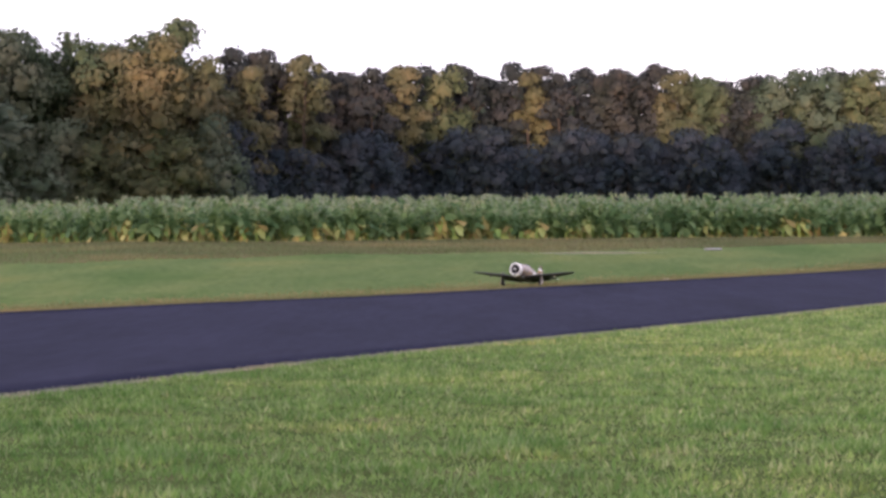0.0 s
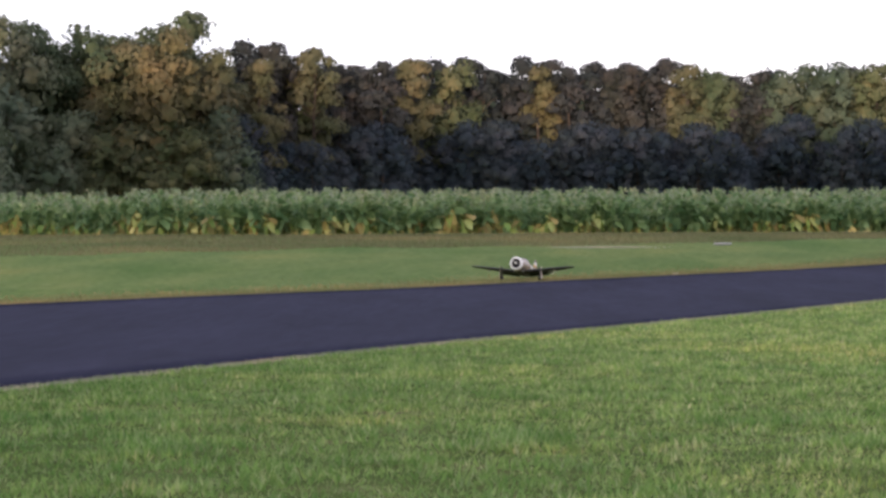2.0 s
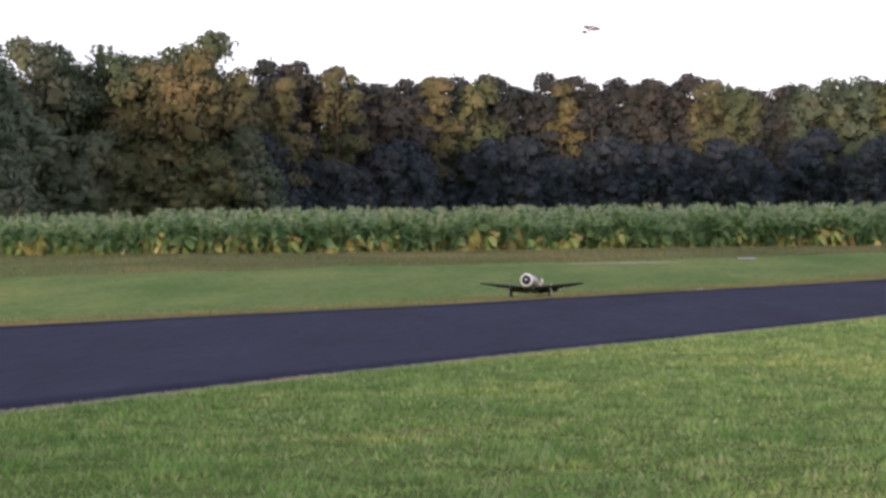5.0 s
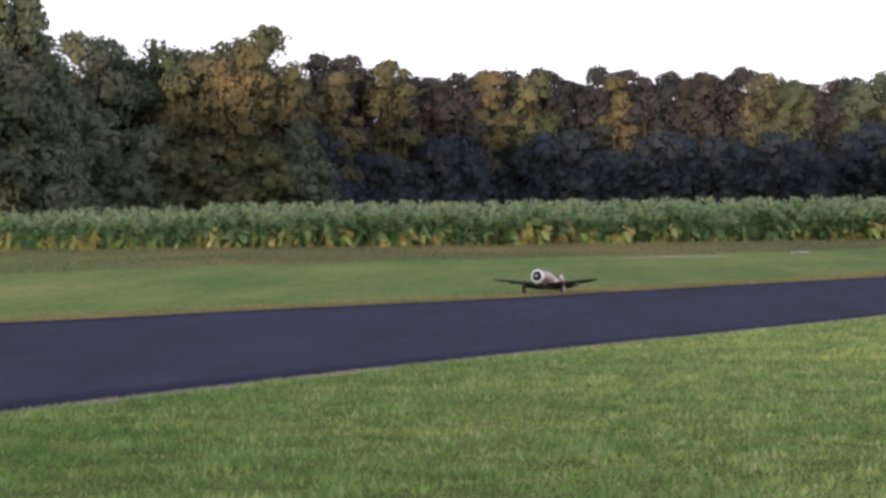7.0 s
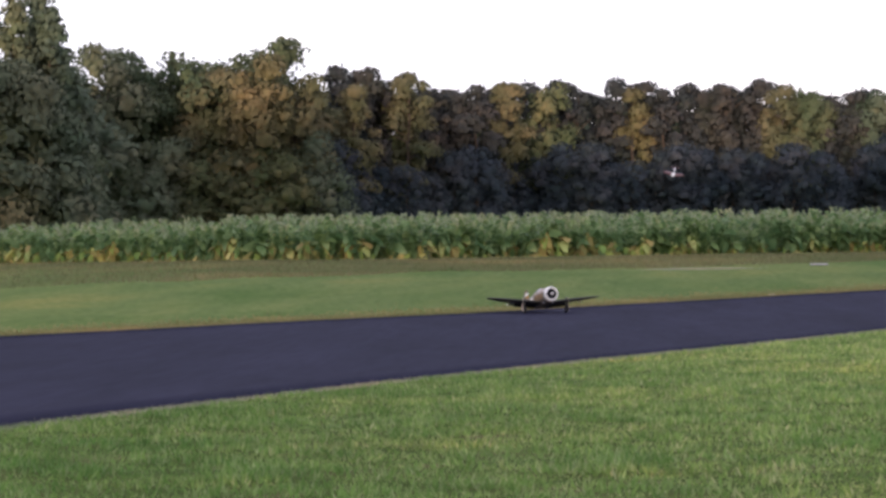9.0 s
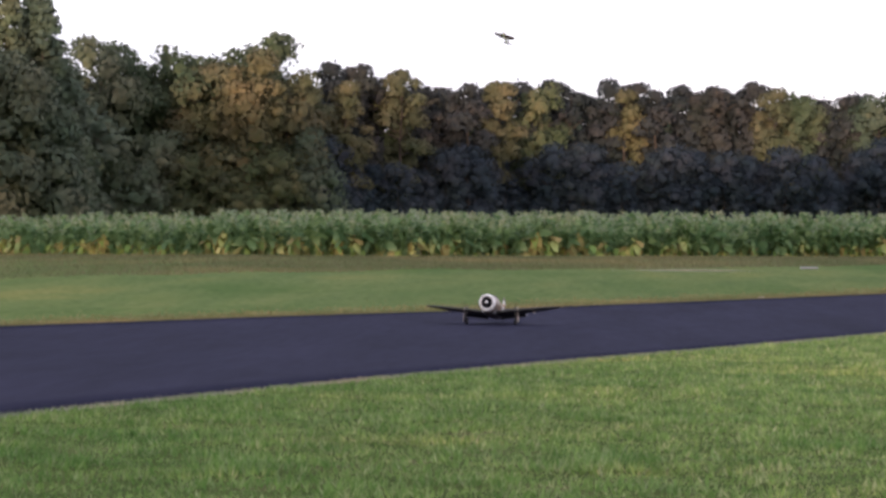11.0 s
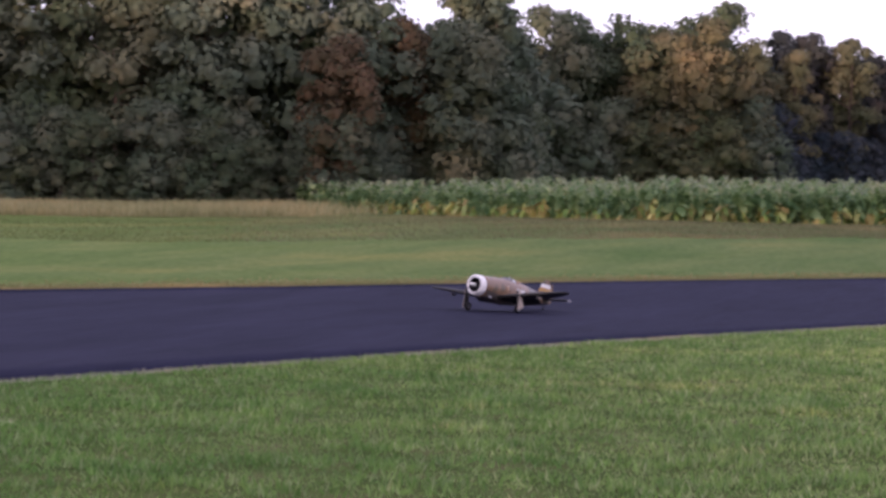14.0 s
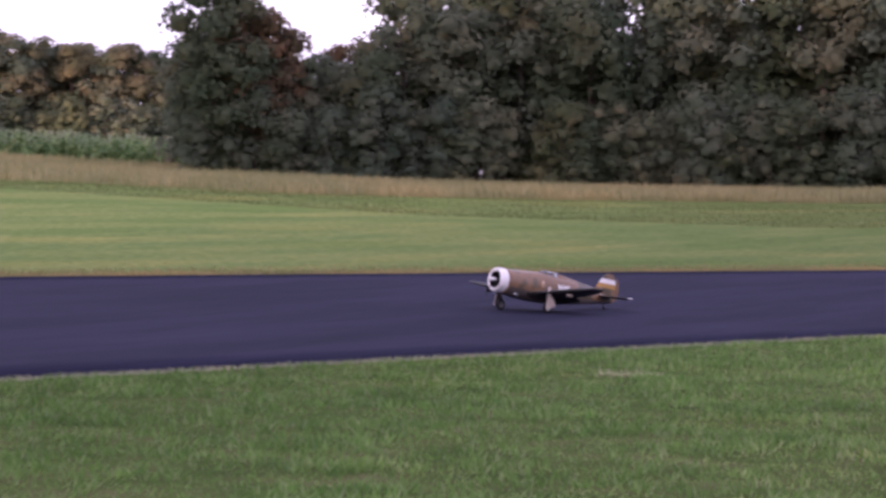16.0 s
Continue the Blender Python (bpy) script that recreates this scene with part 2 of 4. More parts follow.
def cards(points, along, across, length, width, curl=0.0):
    """Many small pointed pieces as arrays: five corners and a quad with a tip each."""
    n = len(points)
    a, c = along * length[:, None], across * width[:, None] * 0.5
    bend = np.cross(along, across) * (curl * length)[:, None] if np.any(curl) else 0
    v = np.empty((n, 5, 3))
    v[:, 0], v[:, 1] = points - c, points + c
    v[:, 2], v[:, 3] = points + a * 0.6 + c * 0.85 + bend * 0.3, points + a * 0.6 - c * 0.85 + bend * 0.3
    v[:, 4] = points + a + bend
    i = np.arange(n)[:, None] * 5
    quads = i + np.array([0, 1, 2, 3])
    tips = i + np.array([3, 2, 4])
    return v.reshape(-1, 3), quads, tips


def slips(points, along, across, length, width, curl=0.0):
    """Many small leaf-shaped pieces of two triangles each."""
    a, c = along * length[:, None], across * width[:, None] * 0.5
    v = np.empty((len(points), 4, 3))
    v[:, 0], v[:, 2] = points, points + a
    mid = points + a * 0.42 + np.cross(along, across) * (np.asarray(curl) * length)[:, None] * 0.5
    v[:, 1], v[:, 3] = mid + c, mid - c
    quads = np.arange(len(points))[:, None] * 4 + np.array([0, 1, 2, 3])
    return v.reshape(-1, 3), quads, np.zeros((0, 3), dtype=int)


def fast_mesh(name, verts, quads, tris, material):
    me = bpy.data.meshes.new(name)
    me.vertices.add(len(verts))
    me.vertices.foreach_set("co", np.asarray(verts, dtype=np.float32).ravel())
    loops = np.concatenate([np.asarray(quads).ravel(), np.asarray(tris).ravel()]).astype(np.int32)
    sizes = np.concatenate([np.full(len(quads), 4), np.full(len(tris), 3)])
    me.loops.add(len(loops))
    me.loops.foreach_set("vertex_index", loops)
    me.polygons.add(len(sizes))
    me.polygons.foreach_set("loop_start", np.concatenate([[0], np.cumsum(sizes)[:-1]]).astype(np.int32))
    me.materials.append(material)
    me.update(calc_edges=True)
    me.validate()
    return me


def unit(v):
    return v / np.maximum(1e-9, np.linalg.norm(v, axis=-1, keepdims=True))


rng = np.random.default_rng(7)

# ---------------------------------------------------------------- ground and runway
RISE_R = [0, 42, 60, 75, 110, 140, 170, 250, 345, 500, 800, 4000]
RISE_Z = [0, 0, 0.11, 0.33, 1.06, 1.30, 1.85, 3.4, 4.5, 8.0, 12.0, 16.0]
NEAR_Y = [-60, -20, 0, 8, 14, 20, 26, 32, 40, 53, 88, 160]
NEAR_X = [-27.92, -17.69, -12.27, -9.91, -7.98, -6.03, -3.97, -1.67, 1.75, 8.07, 25.08, 60.05]
FAR_Y = [-60, 0, 12, 24, 32, 40, 48, 56, 64, 77, 104, 180]
FAR_X = [-57.82, -34.31, -29.21, -23.65, -19.57, -15.07, -10, -4.58, 1.34, 11.51, 32.91, 93.76]


DIP_AZ = [-60, -40, -34, -30, -26, -22, -18, -13, -9, -6]        # the field lies lower before the wood
DIP = [1, 1, 0.85, 0.65, 0.45, 0.38, 0.4, 0.6, 0.85, 1]


def land(x, y):
    return np.interp(np.hypot(x, y), RISE_R, RISE_Z) * np.interp(np.degrees(np.arctan2(x, y)), DIP_AZ, DIP)


def build_ground():
    rings = np.concatenate([np.arange(1.5, 180, 2.0), np.geomspace(185, 3800, 24)])
    az = np.radians(np.arange(0, 360, 3))
    verts, faces = [(0, 0, 0)], []
    n = len(az)
    for r in rings:
        for a in az:
            x, y = r * math.sin(a), r * math.cos(a)
            verts.append((x, y, float(land(x, y)) + (0.03 * noise.noise((x * 0.12, y * 0.12, 0)) if r > 120 else 0)))
    for j in range(n):
        faces.append((0, 1 + (j + 1) % n, 1 + j))
    for i in range(len(rings) - 1):
        for j in range(n):
            k, l = 1 + i * n, (j + 1) % n
            faces.append((k + j, k + l, k + n + l, k + n + j))
    ob = mesh_object("ground", verts, faces, MEADOW)
    for p in ob.data.polygons:
        p.use_smooth = True
    tagged(ob, "mown green airfield grass with dry patches", "ground", kind="structure")


def build_runway():
    ys = np.arange(-58, 158, 1.0)
    across = np.linspace(0, 1, 15)
    verts, faces = [], []
    for y in ys:
        yf = np.interp(y, [-60, 0, 25, 53, 158], [-60, 4, 46, 76, 178])
        wob = 0.04 * noise.noise((y * 0.9, 3.1, 0)), 0.14 * noise.noise((y * 0.7, 9.7, 0))
        a = (float(np.interp(y, NEAR_Y, NEAR_X)) + wob[0], y)
        b = (float(np.interp(yf, FAR_Y, FAR_X)) + wob[1], yf)
        for s in across:
            x, yy = a[0] + (b[0] - a[0]) * s, a[1] + (b[1] - a[1]) * s
            verts.append((x, yy, float(land(x, yy)) + 0.02))
    m = len(across)
    for i in range(len(ys) - 1):
        for j in range(m - 1):
            k = i * m + j
            faces.append((k, k + m, k + m + 1, k + 1))
    for side in (0, m - 1):                      # the slab's edges go down into the soil
        first = len(verts)
        for i in range(len(ys)):
            x, yy, z = verts[i * m + side]
            verts.append((x, yy, z - 0.12))
        for i in range(len(ys) - 1):
            k = i * m + side
            faces.append((k, first + i, first + i + 1, k + m))
    ob = mesh_object("runway", verts, faces, ASPHALT)
    for p in ob.data.polygons:
        p.use_smooth = True
    tagged(ob, "dark blue-grey asphalt model aircraft runway", "runway", kind="structure")


def blades_at(name, x, y, hmin, hmax, width, lean, material, label, category):
    n = len(x)
    z = land(x, y) - 0.005
    az = rng.uniform(0, 2 * np.pi, n)
    t = rng.normal(0, lean, (n, 2))
    along = unit(np.column_stack([t[:, 0], t[:, 1], np.ones(n)]))
    across = np.column_stack([np.cos(az), np.sin(az), np.zeros(n)])
    v, q, tr = slips(np.column_stack([x, y, z]), along, across, rng.uniform(hmin, hmax, n), np.full(n, width) * rng.uniform(0.7, 1.3, n), rng.uniform(-0.25, 0.25, n))
    ob = new(name, fast_mesh(name, v, q, tr, material))
    return tagged(ob, label, category, kind="stuff")


def build_lawn():
    n = 430000
    y = rng.uniform(0.5, 57, n)
    left = np.interp(y, NEAR_Y, NEAR_X) + 0.06
    right = np.interp(y, [1, 3.3, 16, 60], [0.9, 1.8, 3.8, 12])
    x = left + rng.uniform(0, 1, n) * np.maximum(0.1, right - left)
    keep = rng.uniform(0, 1, n) < np.clip((right - left) / 9.0, 0.1, 1) * np.interp(y, [0, 26, 57], [1, 0.8, 0.5])
    x, y = x[keep], y[keep]
    tuft = np.array([noise.noise((a * 1.3, b * 1.3, 0)) + 0.8 * noise.noise((a * 7.0, b * 7.0, 4)) for a, b in zip(x, y)])
    edge = x - np.interp(y, NEAR_Y, NEAR_X)
    tall = (tuft > 0.16) & (edge > 0.35)
    blades_at("lawn", x[~tall], y[~tall], 0.025, 0.055, 0.010, 0.9, TURF, "short mown green lawn grass beside the runway", "grass")
    blades_at("lawn_tufts", x[tall], y[tall], 0.045, 0.11, 0.018, 0.55, TURF, "taller bright green tufts in the lawn", "grass")


def build_far_grass():
    # ragged edge of the lawn along the far side of the runway
    n = 90000
    y = rng.uniform(2, 84, n)
    x = np.interp(y, FAR_Y, FAR_X) - np.abs(rng.normal(0, 2.2, n)) * rng.uniform(0.1, 1.0, n) + 0.12
    blades_at("runway_edge_grass", x, y, 0.03, 0.085, 0.020, 0.8, EDGE, "dry ragged grass along the runway edge", "grass")
    n = 40000
    y = rng.uniform(0, 57, n)
    x = np.interp(y, NEAR_Y, NEAR_X) + rng.normal(0.03, 0.07, n)
    blades_at("runway_border_grass", x, y, 0.02, 0.05, 0.012, 0.6, BORDER, "dry tan grass fringe along the asphalt", "grass")
    # rough strip in front of the crop
    n = 100000
    deg = rng.uniform(-15.0, 11.5, n) + rng.normal(0, 0.5, n)
    a = np.radians(deg)
    front = np.interp(deg, CROP_AZ, CROP_R) + 0.6
    rim = np.interp(deg, MOWN_AZ, MOWN_R) + 0.6 * np.sin(deg * 1.9) + rng.normal(0, 0.35, n)
    r = front + (rim - front) * rng.uniform(0, 1, n) ** 1.15
    blades_at("rough_strip", r * np.sin(a), r * np.cos(a), 0.04, 0.15, 0.024, 0.6, VERGE, "brownish green unmown grass strip before the crop field", "grass")
    # longer green grass between the mown field and the dry grass
    n = 52000
    deg = rng.uniform(-39, -14.6, n) + rng.normal(0, 0.8, n)
    a = np.radians(deg)
    r = np.interp(deg, MOWN_AZ, MOWN_R) + rng.normal(0, 0.3, n) + rng.uniform(0, 1, n) ** 1.2 * 48
    blades_at("long_grass", r * np.sin(a), r * np.cos(a), 0.03, 0.10, 0.03, 0.6, LONG, "longer green grass beyond the mown field", "grass")
    # dry cuttings: a pale streak at the mown edge and one on the lawn
    n = 5000
    blades_at("dry_streak", 5.0 + rng.normal(0, 0.75, n), 94.3 + rng.normal(0, 0.35, n), 0.03, 0.07, 0.02, 0.8, BORDER, "pale dry grass streak at the mown edge", "grass")
    n = 420
    u = rng.uniform(-0.24, 0.24, n)
    blades_at("dry_cuttings", -4.95 + u, 14.62 + u * 0.4 + rng.normal(0, 0.03, n), 0.05, 0.12, 0.010, 1.6, CUT, "pale dry grass cuttings on the lawn", "grass")
    # tall dry grass before the wood
    n = 60000
    a = np.radians(rng.uniform(-39, -13.9, n) + np.abs(rng.normal(0, 0.9, n)) - 0.5)
    deg = np.degrees(a)
    back = np.interp(deg, [-39, -31.8, -30, -13.5, -11.5], [215, 190, 166, 160, 156])
    fore = np.interp(deg, [-39, -35, -30, -26, -20, -17, -11.5], [128, 124, 117, 127, 139, 137, 137])
    r = fore + (back - fore) * rng.uniform(0, 1, n) ** 0.8
    blades_at("tall_dry_grass", r * np.sin(a), r * np.cos(a), 0.4, 0.95, 0.06, 0.3, STRAW, "tall tan dry grass in front of the wood", "grass")


# ---------------------------------------------------------------- crop field
MOWN_AZ = [-39, -34, -30, -26, -22, -17, -13.8, -11, -5, -2, 0, 4, 8.7, 12]      # where the mown grass ends
MOWN_R = [112, 103, 96, 89.6, 87.5, 83, 85, 86.5, 89.5, 94, 94, 98, 106, 110]
CROP_AZ = [-15.5, -13.5, -11, -9, -6, -3, 0, 4, 8, 12]
CROP_R = [172, 160, 143, 127, 112, 111, 114.5, 118, 121, 124]


def crop_arrays(seed):
    """One broad-leaved plant about 1.6 m tall: leaves, old low leaves, flower head."""
    g = np.random.default_rng(seed)
    out = {}
    n = 30
    h = np.linspace(0.15, 1.40, n) + g.normal(0, 0.04, n)
    az = np.arange(n) * 2.4 + g.normal(0, 0.5, n)
    L = 0.44 * np.interp(h, [0.2, 0.6, 1.3], [0.9, 1.1, 0.65]) * g.uniform(0.6, 1.3, n)
    drop = np.interp(h, [0.2, 0.7, 1.3], [-1.5, -0.7, 0.3]) + g.normal(0, 0.75, n)
    along = unit(np.column_stack([np.cos(az), np.sin(az), drop]))
    across = unit(np.column_stack([-np.sin(az), np.cos(az), g.normal(0, 0.9, n)]))
    pts = np.column_stack([np.cos(az) * 0.05 + g.normal(0, 0.07, n), np.sin(az) * 0.05 + g.normal(0, 0.07, n), h])
    wid = L * g.uniform(0.5, 0.82, n)
    old = (h < (g.uniform(0.25, 0.45) if seed < 4 else g.uniform(0.6, 1.0))) & (g.uniform(0, 1, n) < 0.8)
    out["leaves"] = cards(pts[~old], along[~old], across[~old], L[~old], wid[~old], g.uniform(-0.5, -0.1, (~old).sum()))
    out["old_leaves"] = cards(pts[old], along[old], across[old], L[old], wid[old], g.uniform(-0.5, -0.1, old.sum()))
    m = 16
    az = g.uniform(0, 6.28, m)
    al = unit(np.column_stack([np.cos(az), np.sin(az), g.uniform(0.2, 1.5, m)]))
    ac = unit(np.cross(al, g.normal(0, 1, (m, 3))))
    p = np.column_stack([g.normal(0, 0.06, m), g.normal(0, 0.06, m), g.uniform(1.26, 1.62, m)])
    out["flower_head"] = cards(p, al, ac, g.uniform(0.08, 0.17, m), g.uniform(0.05, 0.09, m))
    return out


def build_crop():
    kinds = [crop_arrays(s) for s in range(8)]
    mats = {"leaves": CROP, "old_leaves": CROP_OLD, "flower_head": BLOOM}
    protos = []
    for k in kinds:
        thing = new("crop_plant")
        bm = bmesh.new()
        bmesh.ops.create_cone(bm, cap_ends=True, segments=6, radius1=0.025, radius2=0.012, depth=1.4, matrix=Matrix.Translation((0, 0, 0.68)))
        part("stalk", bm, CROP, thing)
        for nm, arr in k.items():
            ob = new(nm, fast_mesh(nm, *arr, mats[nm]))
            ob.parent = thing
            if nm == "flower_head":
                tagged(ob, kind="stuff")
        tagged(thing, "tall broad-leaved green crop plant with yellowing lower leaves", "crop plant", "front row of the crop field")
        protos.append(thing)
    a, placed = -13.8, 0
    while a < 10.6 and placed < 290:
        r = float(np.interp(a, CROP_AZ, CROP_R)) + random.uniform(-0.5, 0.35)
        x, y = r * math.sin(radians(a)), r * math.cos(radians(a))
        m = pose(x, y, float(land(x, y)) - 0.02, random.uniform(-9, 9), random.uniform(-9, 9), random.uniform(0, 360))
        s = random.uniform(0.68, 1.16) * (1.0 + 0.12 * noise.noise((a * 2.3, 7.1, 0)))
        if placed < len(protos):
            t = protos[placed]
            t.matrix_basis = m
        else:
            withered = noise.noise((a * 1.7, 2.5, 0)) + random.uniform(-0.3, 0.3) > np.interp(a, [-9, -2, 3, 10], [-0.3, -0.12, 0.1, -0.05])
            t = copy_thing(protos[random.randrange(4) + (4 if withered else 0)], m)
        t.scale = (s, s, s)
        placed += 1
        a += math.degrees(0.30 / r) * random.uniform(0.75, 1.25)
    # rows behind, joined
    acc = {k: [[], [], [], 0] for k in mats}
    spots = []
    for row in range(1, 30):
        aa = -14.0
        while aa < 11.0:
            r = float(np.interp(aa, CROP_AZ, CROP_R)) + row * (0.85 if row < 12 else 1.6) + random.uniform(-0.2, 0.2)
            if not (aa < -11 and r > 166):
                spots.append((r * math.sin(radians(aa)), r * math.cos(radians(aa)), row))
            aa += math.degrees(random.uniform(0.4, 0.75) / r) * (1 if row < 8 else 1.8)
    for aa in np.arange(-37.5, -30.5, 0.12):          # the field beyond the wood's end
        for rr in range(8):
            r = 214 + rr * 2.5 + random.uniform(-1, 1) + (aa + 34) * 1.0
            spots.append((r * math.sin(radians(aa)), r * math.cos(radians(aa)), 40))
    for x, y, row in spots:
        k = random.choice(kinds)
        th = random.uniform(0, 6.28)
        sc = random.uniform(0.66, 1.2) * (1.25 if row == 40 else 1)
        R = np.array([[math.cos(th), -math.sin(th), 0], [math.sin(th), math.cos(th), 0], [0, 0, 1]]) * sc
        z = float(land(x, y))
        for nm, (v, q, t) in k.items():
            if nm == "old_leaves" and row > 4:
                continue
            st = acc[nm]
            st[0].append(v @ R.T + np.array([x, y, z]))
            st[1].append(q + st[3])
            st[2].append(t + st[3])
            st[3] += len(v)
    field = new("crop_field")
    tagged(field, "dense field of flowering broad-leaved green crop", "crop", kind="stuff")
    for nm, (v, q, t, _) in acc.items():
        ob = new(nm, fast_mesh("field_" + nm, np.concatenate(v), np.concatenate(q), np.concatenate(t), mats[nm]))
        ob.parent = field
        tagged(ob, kind="stuff")


# ---------------------------------------------------------------- trees
def ball_arrays():
    bm = bmesh.new()
    bmesh.ops.create_icosphere(bm, subdivisions=2, radius=1.0)
    out = np.array([v.co[:] for v in bm.verts]), np.array([[v.index for v in f.verts] for f in bm.faces])
    bm.free()
    return out


BALL = ball_arrays()


def crown_mesh(kind, seed, material, leaves, grow=1.0):
    """A crown of many small leaf pieces on clumps, for a tree 12 m tall."""
    g = np.random.default_rng(seed)
    H = 12.0
    clumps = []
    if kind == "pine":
        for i in range(46):
            t = g.uniform(0.30, 0.97) if i else 0.95
            rad = 2.3 * math.sin(math.pi * min(1, (1.02 - t) / 0.74) * 0.62 + 0.35) * g.uniform(0.2, 0.95)
            a = g.uniform(0, 6.28)
            clumps.append((rad * math.cos(a), rad * math.sin(a), H * t, g.uniform(0.55, 1.05), 0.65))
    elif kind == "round":
        for i in range(58):
            t = g.uniform(0.16, 0.95)
            rad = 3.0 * math.sqrt(max(0, 1 - ((t - 0.55) / 0.47) ** 2)) * g.uniform(0.3, 0.95)
            a = g.uniform(0, 6.28)
            clumps.append((rad * math.cos(a), rad * math.sin(a), H * t, g.uniform(0.7, 1.25), 0.85))
    elif kind == "spire":
        for i in range(50):
            t = 0.07 + 0.9 * (i / 49) ** 0.9
            rad = 2.5 * (1.0 - t) ** 0.75 * g.uniform(0.25, 1.0)
            a = g.uniform(0, 6.28)
            clumps.append((rad * math.cos(a), rad * math.sin(a), H * t, 0.45 + 0.8 * (1 - t) * g.uniform(0.7, 1.2), 0.9))
    else:                                             # bushy from the ground
        for i in range(46):
            t = g.uniform(0.03, 0.88)
            rad = 3.8 * math.sqrt(max(0, 1 - (t / 0.95) ** 2)) * g.uniform(0.2, 0.95)
            a = g.uniform(0, 6.28)
            clumps.append((rad * math.cos(a), rad * math.sin(a), H * t, g.uniform(0.9, 1.6), 0.9))
    w = np.array([c[3] ** 2 for c in clumps])
    many, K = leaves * 4, np.array(clumps)
    C = K[g.choice(len(clumps), many, p=w / w.sum())]
    d = unit(g.normal(0, 1, (many, 3)))
    d[:, 2] = np.where(d[:, 2] < -0.5, -d[:, 2], d[:, 2])
    rr = C[:, 3] * np.clip(g.normal(0.90, 0.18, many), 0.45, 1.45)
    squash = np.column_stack([np.ones(many), np.ones(many), C[:, 4]])
    p = C[:, :3] + d * rr[:, None] * squash
    deep = np.zeros(many)                             # how far inside other clumps a leaf would sit
    for k in K:
        q = (p - k[:3]) / np.array([1, 1, k[4]])
        deep = np.maximum(deep, 1 - np.linalg.norm(q, axis=1) / k[3])
    keep = np.argsort(deep + g.uniform(0, 0.40, many))[:leaves]
    p, d, C = p[keep], d[keep], C[keep]
    sway = g.normal(0, 1, (leaves, 3))                # the leaves lie over one another like shingles
    along = unit(sway - d * (np.sum(sway * d, axis=1) * 0.8)[:, None] + np.array([0, 0, -0.2]))
    across = unit(np.cross(along, d + g.normal(0, 0.5, (leaves, 3))))
    size = g.uniform(0.20, 0.40, leaves) * grow
    face = -np.cross(along, across)                   # every leaf shows its upper side outwards
    turned = np.sum(face * d, axis=1) < 0
    across[turned] *= -1
    face[turned] *= -1
    v, q, t = slips(p, along, across, size, size * g.uniform(0.6, 0.95, leaves), g.uniform(-0.2, 0.2, leaves))
    cores = [(BALL[0] * (k[3] * (0.48 if kind == 'bush' else 0.58) * g.uniform(0.6, 1.15, (len(BALL[0]), 1)))) * np.array([1, 1, k[4]]) + k[:3] for k in K]
    t = np.concatenate([BALL[1] + len(v) + i * len(BALL[0]) for i in range(len(K))])   # twigs and leaves deep in each clump
    v = np.concatenate([v] + cores)
    me = fast_mesh("crown", v, q, t, material)
    out = unit(np.column_stack([p[:, 0], p[:, 1], (p[:, 2] - 0.1 * H) * 0.4]))
    soft = unit(d * 0.65 + out * 0.5 + face * 0.15 + np.array([0, 0, 0.3]))
    me.polygons.foreach_set("use_smooth", np.ones(len(me.polygons), dtype=bool))
    lift = unit(np.tile(BALL[0], (len(K), 1)) * 0.7 + unit(np.concatenate(cores) * np.array([1, 1, 0.3])) * 0.5 + np.array([0, 0, 0.2]))
    me.normals_split_custom_set_from_vertices(np.concatenate([np.repeat(soft, 4, axis=0), lift]).tolist())
    return me


def trunk_mesh(kind, seed):
    g = np.random.default_rng(seed)
    bm = bmesh.new()
    H = 12.0
    top = {"pine": 0.93, "round": 0.8, "spire": 0.93, "bush": 0.6}[kind]
    def limb(a, b, r0, r1, seg=7):
        a, b = Vector(a), Vector(b)
        q = (b - a).to_track_quat("Z", "Y").to_matrix().to_4x4()
        bmesh.ops.create_cone(bm, cap_ends=True, segments=seg, radius1=r0, radius2=r1, depth=(b - a).length, matrix=Matrix.Translation((a + b) / 2) @ q)
    pts = [Vector((0, 0, -0.3))]
    for i in range(1, 6):
        pts.append(Vector((g.normal(0, 0.12), g.normal(0, 0.12), H * top * i / 5)))
    for i in range(5):
        limb(pts[i], pts[i + 1], 0.24 * (1 - i / 5.6), 0.24 * (1 - (i + 1) / 5.6))
    for i in range(9):
        t = g.uniform(0.3, 0.95) if kind != "bush" else g.uniform(0.1, 0.9)
        o = pts[min(4, int(t * 5))].lerp(pts[min(5, int(t * 5) + 1)], t * 5 % 1)
        a, l = g.uniform(0, 6.28), (g.uniform(1.0, 2.1) if kind != "spire" else 2.0 * (1.0 - t))
        limb(o, o + Vector((math.cos(a) * l, math.sin(a) * l, l * g.uniform(0.1, 0.7))), 0.07, 0.02, 5)
    me = bpy.data.meshes.new("trunk")
    bm.to_mesh(me)
    bm.free()
    me.materials.append(BARK)
    return me


